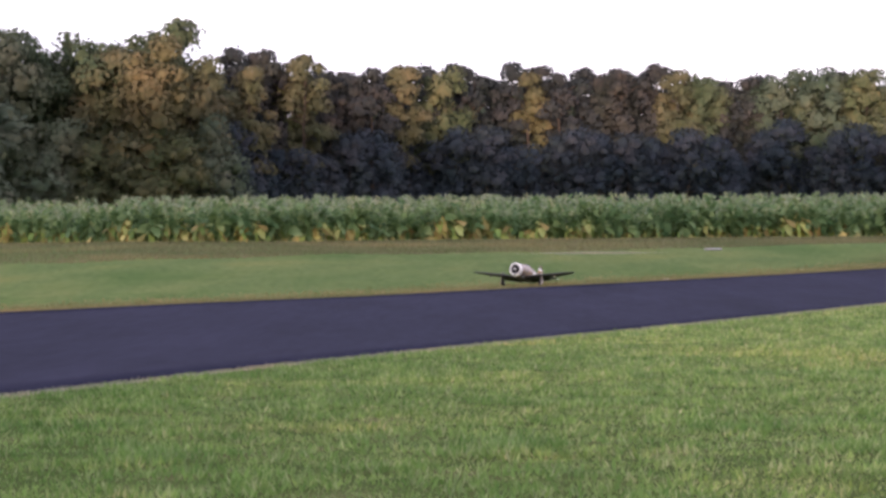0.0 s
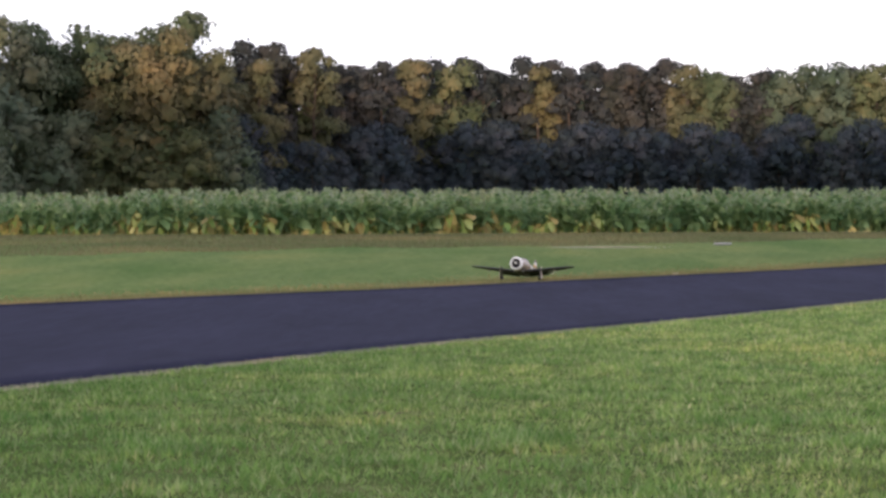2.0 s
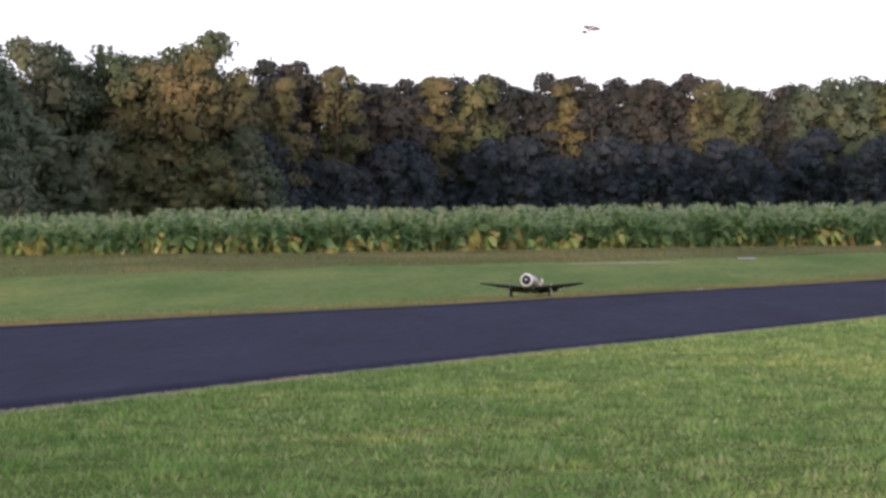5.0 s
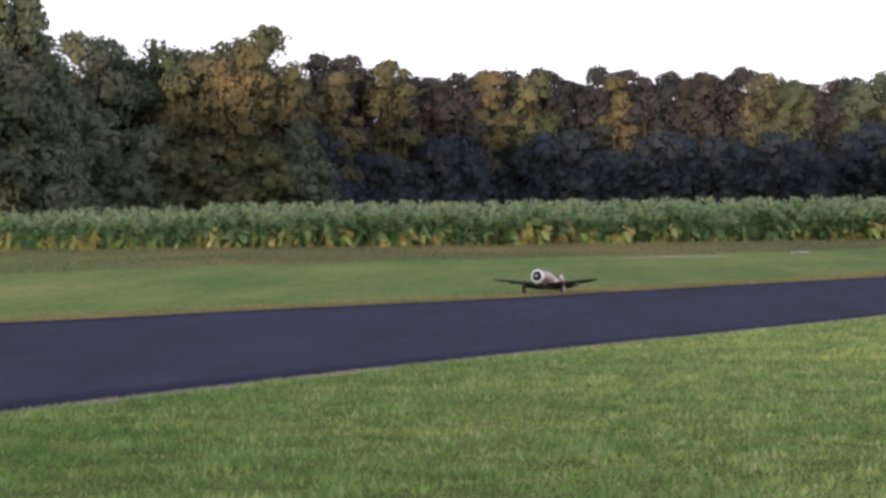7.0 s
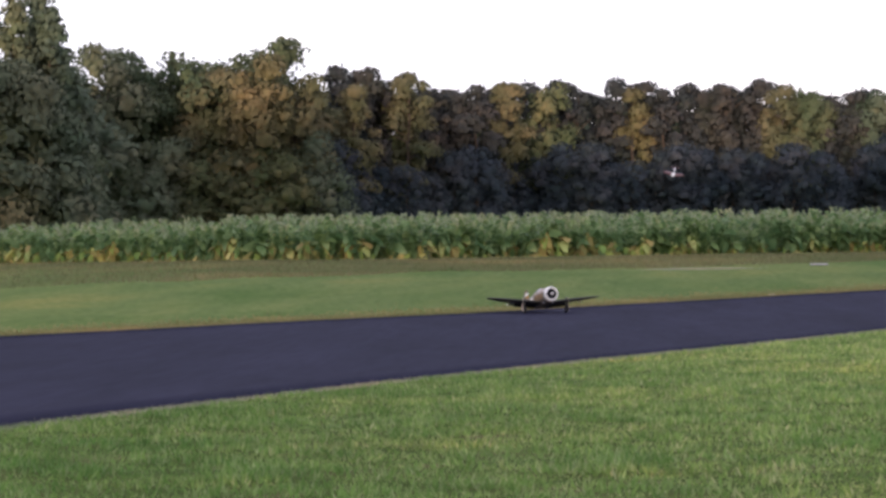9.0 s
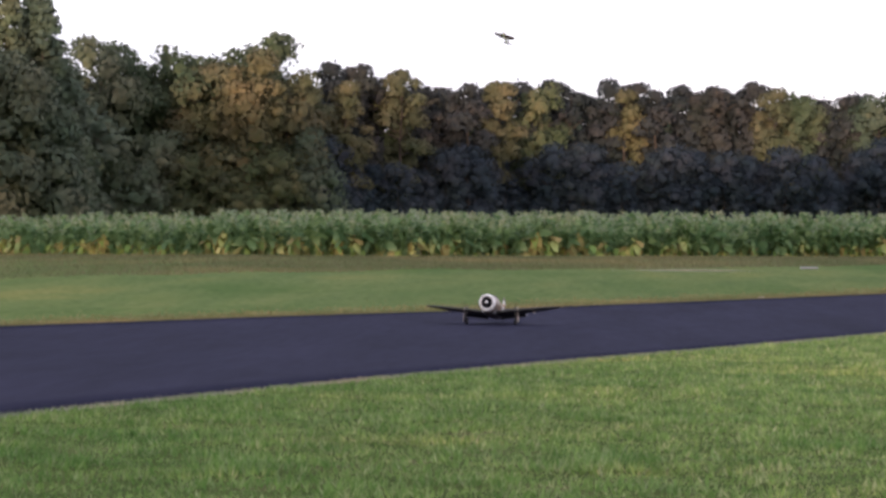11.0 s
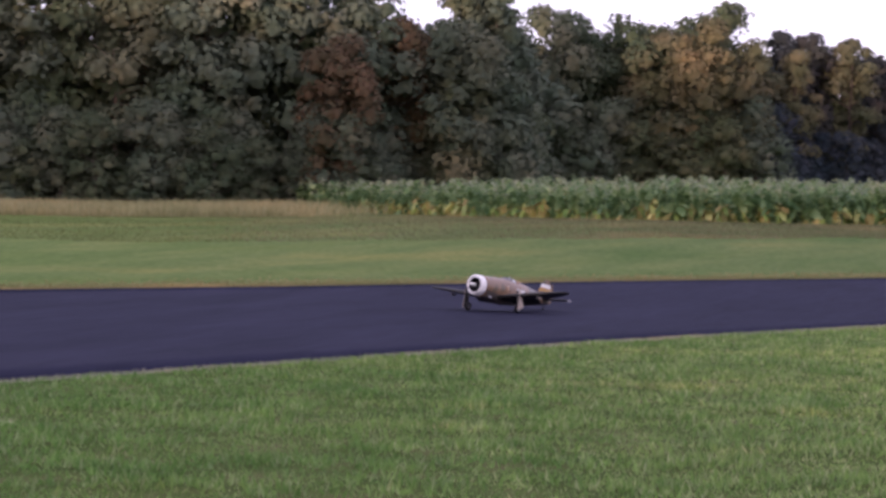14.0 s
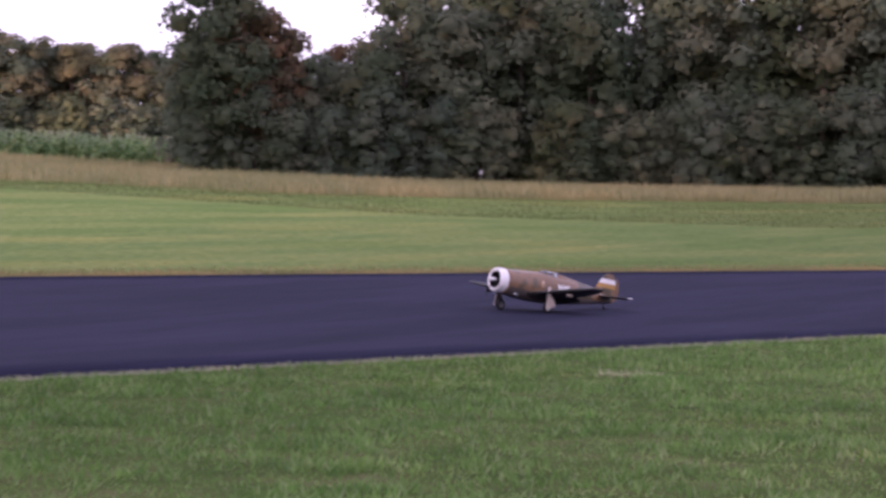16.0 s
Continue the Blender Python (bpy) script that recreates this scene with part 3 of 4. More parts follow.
LEAF_COUNT = {"pine": 4000, "round": 5000, "spire": 4800, "bush": 3000}
SORTS = {  # sort: shape, foliage, words
    "pine": ("pine", PINETOP, "dark green pine with a tall bare trunk at the field's edge", "pine tree"),
    "olive": ("round", OLIVE, "olive-green broadleaf tree at the wood's edge", "tree"),
    "gold": ("round", GOLD, "tree with yellowing autumn leaves catching low sun", "tree"),
    "tallgold": ("pine", GOLD, "slim tree with golden brown autumn leaves", "tree"),
    "rust": ("round", RUST, "tree with rusty red-brown autumn leaves", "tree"),
    "green": ("round", GREEN, "dark green broadleaf tree at the wood's edge", "tree"),
    "spire": ("spire", GREEN, "tall tapering dark green tree", "tree"),
    "bush": ("bush", GREEN, "dense dark green undergrowth bush", "bush"),
    "pinebush": ("bush", SHADE_NAVY, "dense dark bluish-green undergrowth bush", "bush"),
    "olivebush": ("bush", OLIVE, "dense olive-green undergrowth bush", "bush"),
}
_crowns, _count = {}, {}
GROW_AZ = [-40, -31.6, -31, -27, -25, -16, -13.6, -12.5, -10.8, -9.6, -8.8, -5, -3, 12]     # how tall the wood stands along its edge
GROW = [1.10, 1.06, 1.01, 1.00, 1.11, 1.11, 1.09, 1.02, 1.01, 1.00, 1.02, 1.01, 1.00, 1.00]


def tree(sort, az, r, height, wide=1.0, back=False):
    shape, mat, words, cat = SORTS[sort]
    i = _count.get(sort, 0)
    _count[sort] = i + 1
    key = (sort, i % 4, back)
    if key not in _crowns:
        _crowns[key] = (crown_mesh(shape, 11 + 17 * i + len(sort), mat, LEAF_COUNT[shape] // (5 if back else 1), 1.9 if back else 1.0), trunk_mesh(shape, 5 + i))
    x, y = r * math.sin(radians(az)), r * math.cos(radians(az))
    s = height * float(np.interp(az, GROW_AZ, GROW)) / 12.0
    thing = new("bush" if shape == "bush" else "pine_tree" if sort == "pine" else "tree")
    thing.matrix_basis = pose(x, y, float(land(x, y)), 0, 0, random.uniform(0, 360)) @ Matrix.Diagonal((s * wide, s * wide, s, 1))
    for nm, me in zip(("crown", "trunk"), _crowns[key]):
        new(nm, me).parent = thing
    return tagged(thing, words, cat, "bushes of the wood" if shape == "bush" else "trees of the wood")


def build_right_wood():
    row = [("green", -8.9, 194, 13.0), ("olive", -8.4, 196, 12.7), ("olive", -7.8, 199, 12.3), ("olive", -7.2, 197, 12.6), ("gold", -6.6, 196, 11.6),
           ("olive", -6.1, 203, 13.6), ("gold", -5.9, 192, 11.9), ("olive", -5.5, 199, 13.4), ("gold", -5.1, 194, 11.2), ("tallgold", -4.7, 198, 10.4)]
    for s, a, r, h in row:
        tree(s, a, r, h, 0.95)
    row = [("pine", -4.2, 206, 12.3), ("tallgold", -3.9, 200, 10.6), ("pine", -3.6, 207, 12.1), ("olive", -3.2, 209, 12.0), ("tallgold", -2.8, 207, 12.0),
           ("pine", -2.3, 214, 10.6), ("pine", -1.8, 216, 10.6), ("pine", -1.45, 214, 11.2), ("pine", -1.1, 220, 10.9), ("tallgold", -0.8, 217, 11.3)]
    for s, a, r, h in row:
        tree(s, a, r, h, 0.85)
    row = [("pine", -0.35, 223, 11.4), ("olive", 0.05, 222, 11.3), ("pine", 0.3, 227, 11.8), ("pine", 0.65, 226, 11.6), ("pine", 1.05, 228, 10.7),
           ("pine", 1.4, 227, 11.8), ("tallgold", 1.75, 226, 11.3), ("pine", 2.0, 229, 11.7), ("pine", 2.35, 226, 11.2), ("pine", 2.8, 228, 11.5)]
    for s, a, r, h in row:
        tree(s, a, r, h, 0.8)
    row = [("pine", 3.2, 229, 10.9), ("pine", 3.6, 229, 11.4), ("pine", 4.0, 231, 11.5), ("pine", 4.3, 230, 11.8), ("tallgold", 4.75, 228, 11.3), ("olive", 5.2, 230, 11.4),
           ("pine", 5.7, 231, 10.3), ("pine", 6.2, 232, 10.8), ("green", 6.8, 232, 11.6), ("olive", 7.3, 234, 11.2), ("green", 7.7, 232, 11.4), ("pine", 8.1, 235, 11.5),
           ("olive", 8.5, 233, 12.1), ("green", 9.0, 235, 11.6), ("pine", 9.6, 236, 11.8), ("green", 10.3, 236, 11.6), ("pine", 11.0, 237, 11.9)]
    for s, a, r, h in row:
        tree(s, a, r, h, 0.85)
    for i in range(46):                                # rows behind close the wood
        a = -9.2 + 20.6 * i / 45 + random.uniform(-0.15, 0.15)
        r = float(np.interp(a, [-9, -5, 0, 9], [204, 210, 236, 246])) + random.uniform(0, 9)
        tree(random.choice(["pine", "pine", "olive", "green"]), a, r, random.uniform(10.3, 11.4), 1.0, True)
    for i in range(40):                                # dense young growth inside the wood, shade-coloured on the right
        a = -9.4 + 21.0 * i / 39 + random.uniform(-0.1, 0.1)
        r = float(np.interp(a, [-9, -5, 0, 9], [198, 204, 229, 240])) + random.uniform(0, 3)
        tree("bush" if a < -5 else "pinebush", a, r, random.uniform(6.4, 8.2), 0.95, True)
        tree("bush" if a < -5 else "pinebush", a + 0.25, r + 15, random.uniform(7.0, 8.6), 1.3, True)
    for i in range(44):                                # undergrowth along the edge; on the right its navy stands for shade
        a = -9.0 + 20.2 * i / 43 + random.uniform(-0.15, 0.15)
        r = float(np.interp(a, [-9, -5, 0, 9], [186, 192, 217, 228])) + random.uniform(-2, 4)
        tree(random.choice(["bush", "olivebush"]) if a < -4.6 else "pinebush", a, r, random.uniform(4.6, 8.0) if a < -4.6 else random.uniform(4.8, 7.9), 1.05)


def build_wood_depth():
    """Low growth deep in the wood, so that no sky shows between the trunks."""
    for i in range(44):
        a = -10.0 + 22.5 * i / 43
        tree("bush", a, float(np.interp(a, [-9, -5, 0, 9], [224, 230, 258, 268])) + random.uniform(0, 3), random.uniform(8.0, 9.4), 1.5, True)
    for i in range(40):
        a = -30.6 + 21.0 * i / 39
        tree("bush", a, 196 + random.uniform(0, 4), 5.6 if -29.9 < a < -26.8 else random.uniform(8.0, 9.6), 1.4, True)


def build_left_wood():
    row = [("spire", -10.0, 172, 14.6), ("spire", -9.7, 175, 12.4), ("spire", -10.35, 176, 13.4), ("green", -10.6, 170, 12.0), ("spire", -11.2, 174, 11.6), ("rust", -12.0, 172, 11.6), ("green", -12.7, 170, 12.8),
           ("olive", -13.4, 173, 13.5), ("rust", -13.3, 165, 9.6), ("green", -14.2, 170, 14.0), ("olive", -15.1, 172, 14.2), ("green", -16.0, 168, 13.6)]
    for s, a, r, h in row:
        tree(s, a, r, h, 0.95)
    tree("spire", -10.75, 171, 15.2, 0.95)
    tree("spire", -10.2, 173, 16.2, 0.95)
    row = [("rust", -16.7, 173, 13.4), ("green", -17.5, 170, 13.4), ("rust", -18.2, 174, 13.9), ("olive", -19.0, 170, 13.6), ("green", -19.8, 168, 13.0),
           ("green", -20.6, 172, 13.1), ("spire", -21.3, 170, 12.1), ("green", -22.0, 172, 12.6), ("olive", -22.8, 168, 11.7), ("green", -23.5, 172, 12.0)]
    for s, a, r, h in row:
        tree(s, a, r, h, 1.0)
    row = [("green", -24.3, 170, 12.3), ("olive", -25.0, 172, 12.7), ("green", -25.6, 168, 11.0), ("spire", -26.3, 172, 12.6), ("green", -26.8, 170, 12.9), ("olive", -27.4, 166, 8.8),
           ("green", -28.0, 168, 8.0), ("rust", -27.9, 174, 8.9), ("green", -28.7, 168, 7.8), ("rust", -29.5, 169, 10.0), ("rust", -30.1, 168, 11.6), ("olive", -30.8, 166, 12.2), ("green", -31.2, 170, 9.2)]
    for s, a, r, h in row:
        tree(s, a, r, h, 1.0)
    for i in range(34):
        a = -30.6 + 21.2 * i / 33
        h = random.uniform(10.4, 12.0) if not -29.6 < a < -27.2 else 6.5
        tree(random.choice(["green", "olive", "spire"]), a + random.uniform(-0.2, 0.2), 179 + random.uniform(0, 6), h, 1.1, True)
    for i in range(40):
        a = -31.2 + 22.0 * i / 39 + random.uniform(-0.2, 0.2)
        tree("bush", a + 0.3, 186 + random.uniform(0, 3), random.uniform(5.0, 6.4) if -29.8 < a < -27.0 else random.uniform(6.6, 8.6), 1.2, True)
        tree(random.choice(["bush", "bush", "olivebush"]), a, 163.5 + random.uniform(-1, 3) + max(0, a + 13) * 4, random.uniform(3.6, 6.6), 1.15)


def build_far_wood():
    for i in range(26):
        a = -38.0 + 9.0 * i / 25
        tree(random.choice(["gold", "olive", "green", "gold"]), a, 322 + random.uniform(0, 14), random.uniform(11.0, 13.6), 1.15)
    for i in range(44):
        tree(random.choice(["bush", "olivebush"]), -38.0 + 9.0 * i / 43, 314 + (i % 3) * 5 + random.uniform(0, 4), random.uniform(4.0, 7.0), 1.3, True)


def build_shading_wood():
    """Unseen wood added behind the camera to keep the evening sun off the field."""
    bm = bmesh.new()
    n = 120
    xs = np.linspace(-330, 330, n)
    # top heights set how far up the visible trees the shade reaches
    tops = [float(np.interp(x, [-190, -150, -75, -58], [25.5, 29.4, 29.6, 29.0])) + 2.2 * noise.noise((x * 0.11, 0.7, 0)) + 1.6 * noise.noise((x * 0.4, 2.2, 0)) for x in xs]
    ring = [[bm.verts.new((x, -135 + dy + 3 * noise.noise((x * 0.2, dy, 1)), z)) for dy, z in ((8, -1), (9, h * 0.5), (5, h * 0.9), (0, h), (-5, h * 0.9), (-9, h * 0.5), (-8, -1))] for x, h in zip(xs, tops)]
    for a, b in zip(ring, ring[1:]):
        for i in range(6):
            bm.faces.new((a[i], b[i], b[i + 1], a[i + 1]))
    ob = part("distant_wood", bm, GREEN, None)
    tagged(ob, "dark wood across the airfield behind the viewer", "wood", kind="stuff")


# ---------------------------------------------------------------- model fighter plane
def camo_material():
    m, nt, b = nodes_of("camouflage_paint", 0.36, 0.0, 0.5)
    col = ramp_node(nt, noise_node(nt, 2.6, 2.0), [(0.36, (0.205, 0.118, 0.060)), (0.50, (0.232, 0.135, 0.068)), (0.56, (0.120, 0.088, 0.048)), (0.75, (0.086, 0.074, 0.041))])
    b.inputs["Coat Weight"].default_value, b.inputs["Coat Roughness"].default_value = 0.06, 0.15
    dirt = ramp_node(nt, noise_node(nt, 40.0), [(0.3, (0.85,) * 3), (0.7, (1.08,) * 3)])
    nt.links.new(mix_node(nt, 1.0, col, dirt, "MULTIPLY"), b.inputs["Base Color"])
    return m


CAMO = camo_material()
BELLY = plain("belly_paint", (0.12, 0.10, 0.085), 0.45)
WINGTOP = plain("wing_paint", (0.030, 0.029, 0.024), 0.55)
WHITE = plain("white_paint", (0.94, 0.91, 0.85), 0.35, 0, 0.03)
CREAM = plain("cream_paint", (0.62, 0.52, 0.42), 0.45, 0, 0.1)
YELLOW = plain("ochre_paint", (0.50, 0.28, 0.07), 0.45, 0, 0.1)
PINK = plain("badge_paint", (0.62, 0.42, 0.27), 0.45)
PALEGREY = plain("pale_grey_film", (0.42, 0.41, 0.42), 0.5)
MAROON = plain("maroon_film", (0.11, 0.045, 0.04), 0.5)
BLACK = plain("engine_black", (0.012, 0.012, 0.013), 0.6)
RUBBER = plain("tyre_rubber", (0.02, 0.02, 0.02), 0.85)
METAL = plain("bare_metal", (0.55, 0.55, 0.56), 0.35, 0.9)
GEAR_METAL = plain("dull_gear_metal", (0.10, 0.095, 0.09), 0.5, 0.6)
PROP = plain("propeller_paint", (0.012, 0.012, 0.012), 0.6)


def canopy_material():
    m, nt, b = nodes_of("canopy_glass", 0.08, 0.0, 0.6)
    b.inputs["Base Color"].default_value = (0.5, 0.55, 0.6, 1)
    b.inputs["Transmission Weight"].default_value = 0.85
    return m


GLASS = canopy_material()


def loft(bm, rings, caps=True, closed=True):
    vs = [[bm.verts.new(p) for p in r] for r in rings]
    n = len(vs[0])
    for a, b in zip(vs, vs[1:]):
        for i in range(n if closed else n - 1):
            bm.faces.new((a[i], a[(i + 1) % n], b[(i + 1) % n], b[i]))
    if caps and closed:
        bm.faces.new(vs[0])
        bm.faces.new(list(reversed(vs[-1])))


def oval(x, zc, hw, top, bot, n=20, sq=2.2):
    out = []
    for i in range(n):
        a = 2 * math.pi * i / n
        c, s = math.cos(a), math.sin(a)
        e = 2 / sq
        out.append((x, hw * math.copysign(abs(c) ** e, c), zc + (top if s > 0 else bot) * math.copysign(abs(s) ** e, s)))
    return out


def foil(chord, thick, lead, y, z, n=9):
    """A wing section: x forward, from the leading edge back."""
    up = [(lead - chord * t, y, z + thick * (2.4 * math.sqrt(t) - 1.6 * t - 0.8 * t * t) * 0.62) for t in np.linspace(0, 1, n)]
    lo = [(lead - chord * t, y, z - thick * (2.4 * math.sqrt(t) - 1.6 * t - 0.8 * t * t) * 0.38 - 0.001) for t in np.linspace(1, 0, n)[1:-1]]
    return up + lo


AXIS = 0.415                      # height of the thrust line over the wheels' contact
REST = pose(0.50, 0, AXIS, 0, -9.3, 0)   # the tail rests low on its wheel


def rest(bm):
    bmesh.ops.transform(bm, matrix=REST, verts=bm.verts)
    return bm


def fuselage_ring(x, n=20):
    xs = [0.0, -0.10, -0.28, -0.55, -0.85, -1.20, -1.55, -1.85, -2.08]
    top = np.interp(-x, [-v for v in xs], [0.14, 0.152, 0.168, 0.190, 0.205, 0.180, 0.135, 0.088, 0.045])
    bot = np.interp(-x, [-v for v in xs], [0.14, 0.155, 0.180, 0.195, 0.185, 0.150, 0.100, 0.055, 0.020])
    wid = np.interp(-x, [-v for v in xs], [0.13, 0.138, 0.142, 0.140, 0.132, 0.105, 0.070, 0.040, 0.012])
    return oval(x, 0.0 if x > -1.2 else 0.02 * (-x - 1.2), float(wid), float(top), float(bot), n)


def build_fighter():
    P = new("model_fighter_plane")
    bm = bmesh.new()
    loft(bm, [fuselage_ring(x) for x in np.linspace(-0.115, -2.08, 24)])
    fus = part("fuselage", rest(bm), CAMO, P, "brown and olive camouflaged fuselage")
    bm = bmesh.new()                                  # lower half shell in grey
    rings = []
    for x in np.linspace(-0.16, -2.0, 20):
        r = fuselage_ring(x)
        rings.append([(p[0], p[1] * 1.012, p[2] * 1.012) for p in r[11:20]])
    loft(bm, rings, caps=False, closed=False)
    part("belly", rest(bm), BELLY, P, "grey painted belly")
    # cowling: a ring with a rounded lip and an opening
    bm = bmesh.new()
    prof = [(-0.125, 0.151), (-0.09, 0.153), (-0.04, 0.151), (-0.010, 0.143), (0.003, 0.127), (-0.004, 0.110), (-0.03, 0.101), (-0.12, 0.100)]
    loft(bm, [[(x, r * 0.97 * math.cos(2 * math.pi * i / 28), r * 1.04 * math.sin(2 * math.pi * i / 28)) for i in range(28)] for x, r in prof], caps=False)
    part("cowling", rest(bm), WHITE, P, "white engine cowling ring")
    bm = bmesh.new()
    loft(bm, [[(x, r * 0.97 * math.cos(2 * math.pi * i / 28), r * 1.04 * math.sin(2 * math.pi * i / 28)) for i in range(28)] for x, r in ((-0.016, 0.1035), (-0.03, 0.0985), (-0.118, 0.0975))], caps=False)
    part("cowl_liner", rest(bm), BLACK, P, "dark inner wall of the cowling")
    bm = bmesh.new()
    bmesh.ops.create_cone(bm, cap_ends=True, segments=24, radius1=0.101, radius2=0.101, depth=0.02, matrix=pose(-0.11, 0, 0, 0, 90, 0))
    for i in range(9):
        a = 2 * math.pi * i / 9
        bmesh.ops.create_cone(bm, cap_ends=True, segments=8, radius1=0.014, radius2=0.017, depth=0.06, matrix=pose(-0.09, 0.042 * math.cos(a), 0.042 * math.sin(a), 0, 0, 0) @ pose(0, 0, 0, 90 - math.degrees(a) + 180, 0, 0))
    bmesh.ops.create_cone(bm, cap_ends=True, segments=16, radius1=0.04, radius2=0.025, depth=0.06, matrix=pose(-0.06, 0, 0, 0, 90, 0))
    part("engine", rest(bm), BLACK, P, "black radial engine", smooth=False)
    # propeller turns on the shaft
    prop = new("propeller")
    prop.parent = P
    bm = bmesh.new()
    loft(bm, [[(x, r * math.cos(2 * math.pi * i / 14), r * math.sin(2 * math.pi * i / 14)) for i in range(14)] for x, r in ((-0.05, 0.020), (0.0, 0.027), (0.05, 0.026), (0.085, 0.018), (0.10, 0.006))])
    part("hub", bm, WHITE, prop, "white propeller hub")
    for k in range(4):
        bm = bmesh.new()
        rings = []
        for rr, ch, tw in ((0.010, 0.008, 75), (0.06, 0.012, 68), (0.13, 0.014, 60), (0.20, 0.012, 52), (0.235, 0.005, 46)):
            rings.append([(math.sin(radians(tw)) * ch * c * 0.5 + 0.0015 * d, math.cos(radians(tw)) * ch * c * 0.5, rr) for c, d in ((1, 0), (0, 1), (-1, 0), (0, -1))])
        loft(bm, rings)
        bmesh.ops.transform(bm, matrix=pose(0, 0, 0, 90 * k, 0, 0), verts=bm.verts)
        part("blade", bm, PROP, prop)
    prop.matrix_basis = REST @ pose(0.01, 0, 0)
    # wings, elliptical, with dihedral
    for side in (1, -1):
        bm = bmesh.new()
        rings = []
        for t in (0.0, 0.12, 0.3, 0.5, 0.7, 0.85, 0.94, 0.985, 1.0):
            c = 0.53 * math.sqrt(max(0.012, 1 - (t * 0.985) ** 2.3))
            y = 0.07 + t * 1.155
            rings.append(foil(c, 0.085 * c / 0.53 + 0.006, -0.46 - 0.05 * t - (0.53 - c) * 0.28, side * y, -0.115 + 0.135 * t))
        loft(bm, rings)
        wing = part("wing", rest(bm), WINGTOP, P, "dark elliptical wing")
        for y0, y1, nm in ((0.12, 0.57, "flap"), (0.60, 1.00, "aileron")):
            bm = bmesh.new()
            rs = []
            for y in (y0, y1):
                t = (y - 0.07) / 1.115
                c = 0.53 * math.sqrt(1 - (t * 0.985) ** 2.3)
                te = -0.46 - 0.05 * t - (0.53 - c) * 0.28 - c
                z = -0.115 + 0.135 * t
                dz = -0.065 if nm == "flap" else -0.006
                rs.append([(te + 0.11, side * y, z + 0.018), (te - 0.012, side * y, z + dz + 0.004), (te - 0.012, side * y, z + dz - 0.002), (te + 0.11, side * y, z - 0.014)])
            loft(bm, rs)
            part(nm, rest(bm), WINGTOP, P, "lowered dark wing flap" if nm == "flap" else "", smooth=False)
        for k in range(4):                            # gun barrels
            bm = bmesh.new()
            y = 0.42 + 0.045 * k
            bmesh.ops.create_cone(bm, cap_ends=True, segments=8, radius1=0.007, radius2=0.007, depth=0.12, matrix=pose(-0.47 - 0.01 * k, side * y, -0.085 + 0.003 * k, 0, 90, 0))
            part("gun_barrel", rest(bm), BLACK, P)
        bm = bmesh.new()                              # landing light / pitot under the wing
        bmesh.ops.create_cone(bm, cap_ends=True, segments=10, radius1=0.02, radius2=0.012, depth=0.10, matrix=pose(-0.60, side * 0.78, -0.085, 0, 90, 0))
        part("pylon", rest(bm), CREAM if side > 0 else BELLY, P)
        # tailplane
        bm = bmesh.new()
        rings = []
        for t in (0, 0.4, 0.75, 0.93, 1.0):
            c = 0.30 * math.sqrt(max(0.03, 1 - (t * 0.98) ** 2.6))
            rings.append(foil(c, 0.03, -1.76 - 0.09 * t, side * (0.02 + t * 0.42), 0.055, 6))
        loft(bm, rings)
        part("tailplane", rest(bm), WINGTOP, P)
        bm = bmesh.new()
        loft(bm, [foil(0.10, 0.026, -1.955, side * 0.36, 0.057, 5), foil(0.05, 0.02, -1.965, side * 0.447, 0.057, 5)])
        part("tailplane_tip", rest(bm), WHITE, P, "white tailplane tip")
        # main gear: strut, door, wheel
        g = new("landing_gear")
        g.parent = P
        bm = bmesh.new()
        bmesh.ops.create_cone(bm, cap_ends=True, segments=10, radius1=0.013, radius2=0.016, depth=0.25, matrix=pose(0.0, side * 0.45, 0.205, side * 3, 0, 0))
        part("strut", bm, GEAR_METAL, g)
        bm = bmesh.new()
        outline = [(0.030, 0.33), (-0.022, 0.33), (-0.040, 0.21), (-0.092, 0.105), (-0.080, 0.075), (0.052, 0.048), (0.066, 0.085), (0.034, 0.20)]
        loft(bm, [[(x, side * (0.487 + (0.33 - z) * 0.03), z) for x, z in outline], [(x, side * (0.493 + (0.33 - z) * 0.03), z) for x, z in outline]])
        part("gear_door", bm, CREAM, g, "cream-white gear door", smooth=False)
        bm = bmesh.new()
        loft(bm, [[(x * 0.94, side * (0.480 + (0.33 - z) * 0.03), z) for x, z in outline], [(x * 0.94, side * (0.484 + (0.33 - z) * 0.03), z) for x, z in outline]])
        part("door_lining", bm, BLACK, g, "dark inner side of the gear door", smooth=False)
        wheel = new("wheel")
        wheel.parent = P
        bm = bmesh.new()
        prof = [(-0.020, 0.042), (-0.025, 0.056), (-0.016, 0.067), (0, 0.070), (0.016, 0.067), (0.025, 0.056), (0.020, 0.042)]
        loft(bm, [[(r * math.cos(2 * math.pi * i / 24), y, r * math.sin(2 * math.pi * i / 24)) for i in range(24)] for y, r in prof], caps=False)
        part("tyre", bm, RUBBER, wheel)
        bm = bmesh.new()
        bmesh.ops.create_cone(bm, cap_ends=True, segments=20, radius1=0.043, radius2=0.043, depth=0.032, matrix=pose(0, 0, 0, 90, 0, 0))
        for i in range(5):
            a = 2 * math.pi * i / 5
            bmesh.ops.create_cone(bm, cap_ends=True, segments=8, radius1=0.010, radius2=0.010, depth=0.040, matrix=pose(0.028 * math.cos(a), 0, 0.028 * math.sin(a), 90, 0, 0))
        part("rim", bm, METAL, wheel, "dull metal wheel rim", smooth=False)
        wheel.matrix_basis = pose(0, side * 0.45, 0.070)
        WHEELS.append((wheel, side))
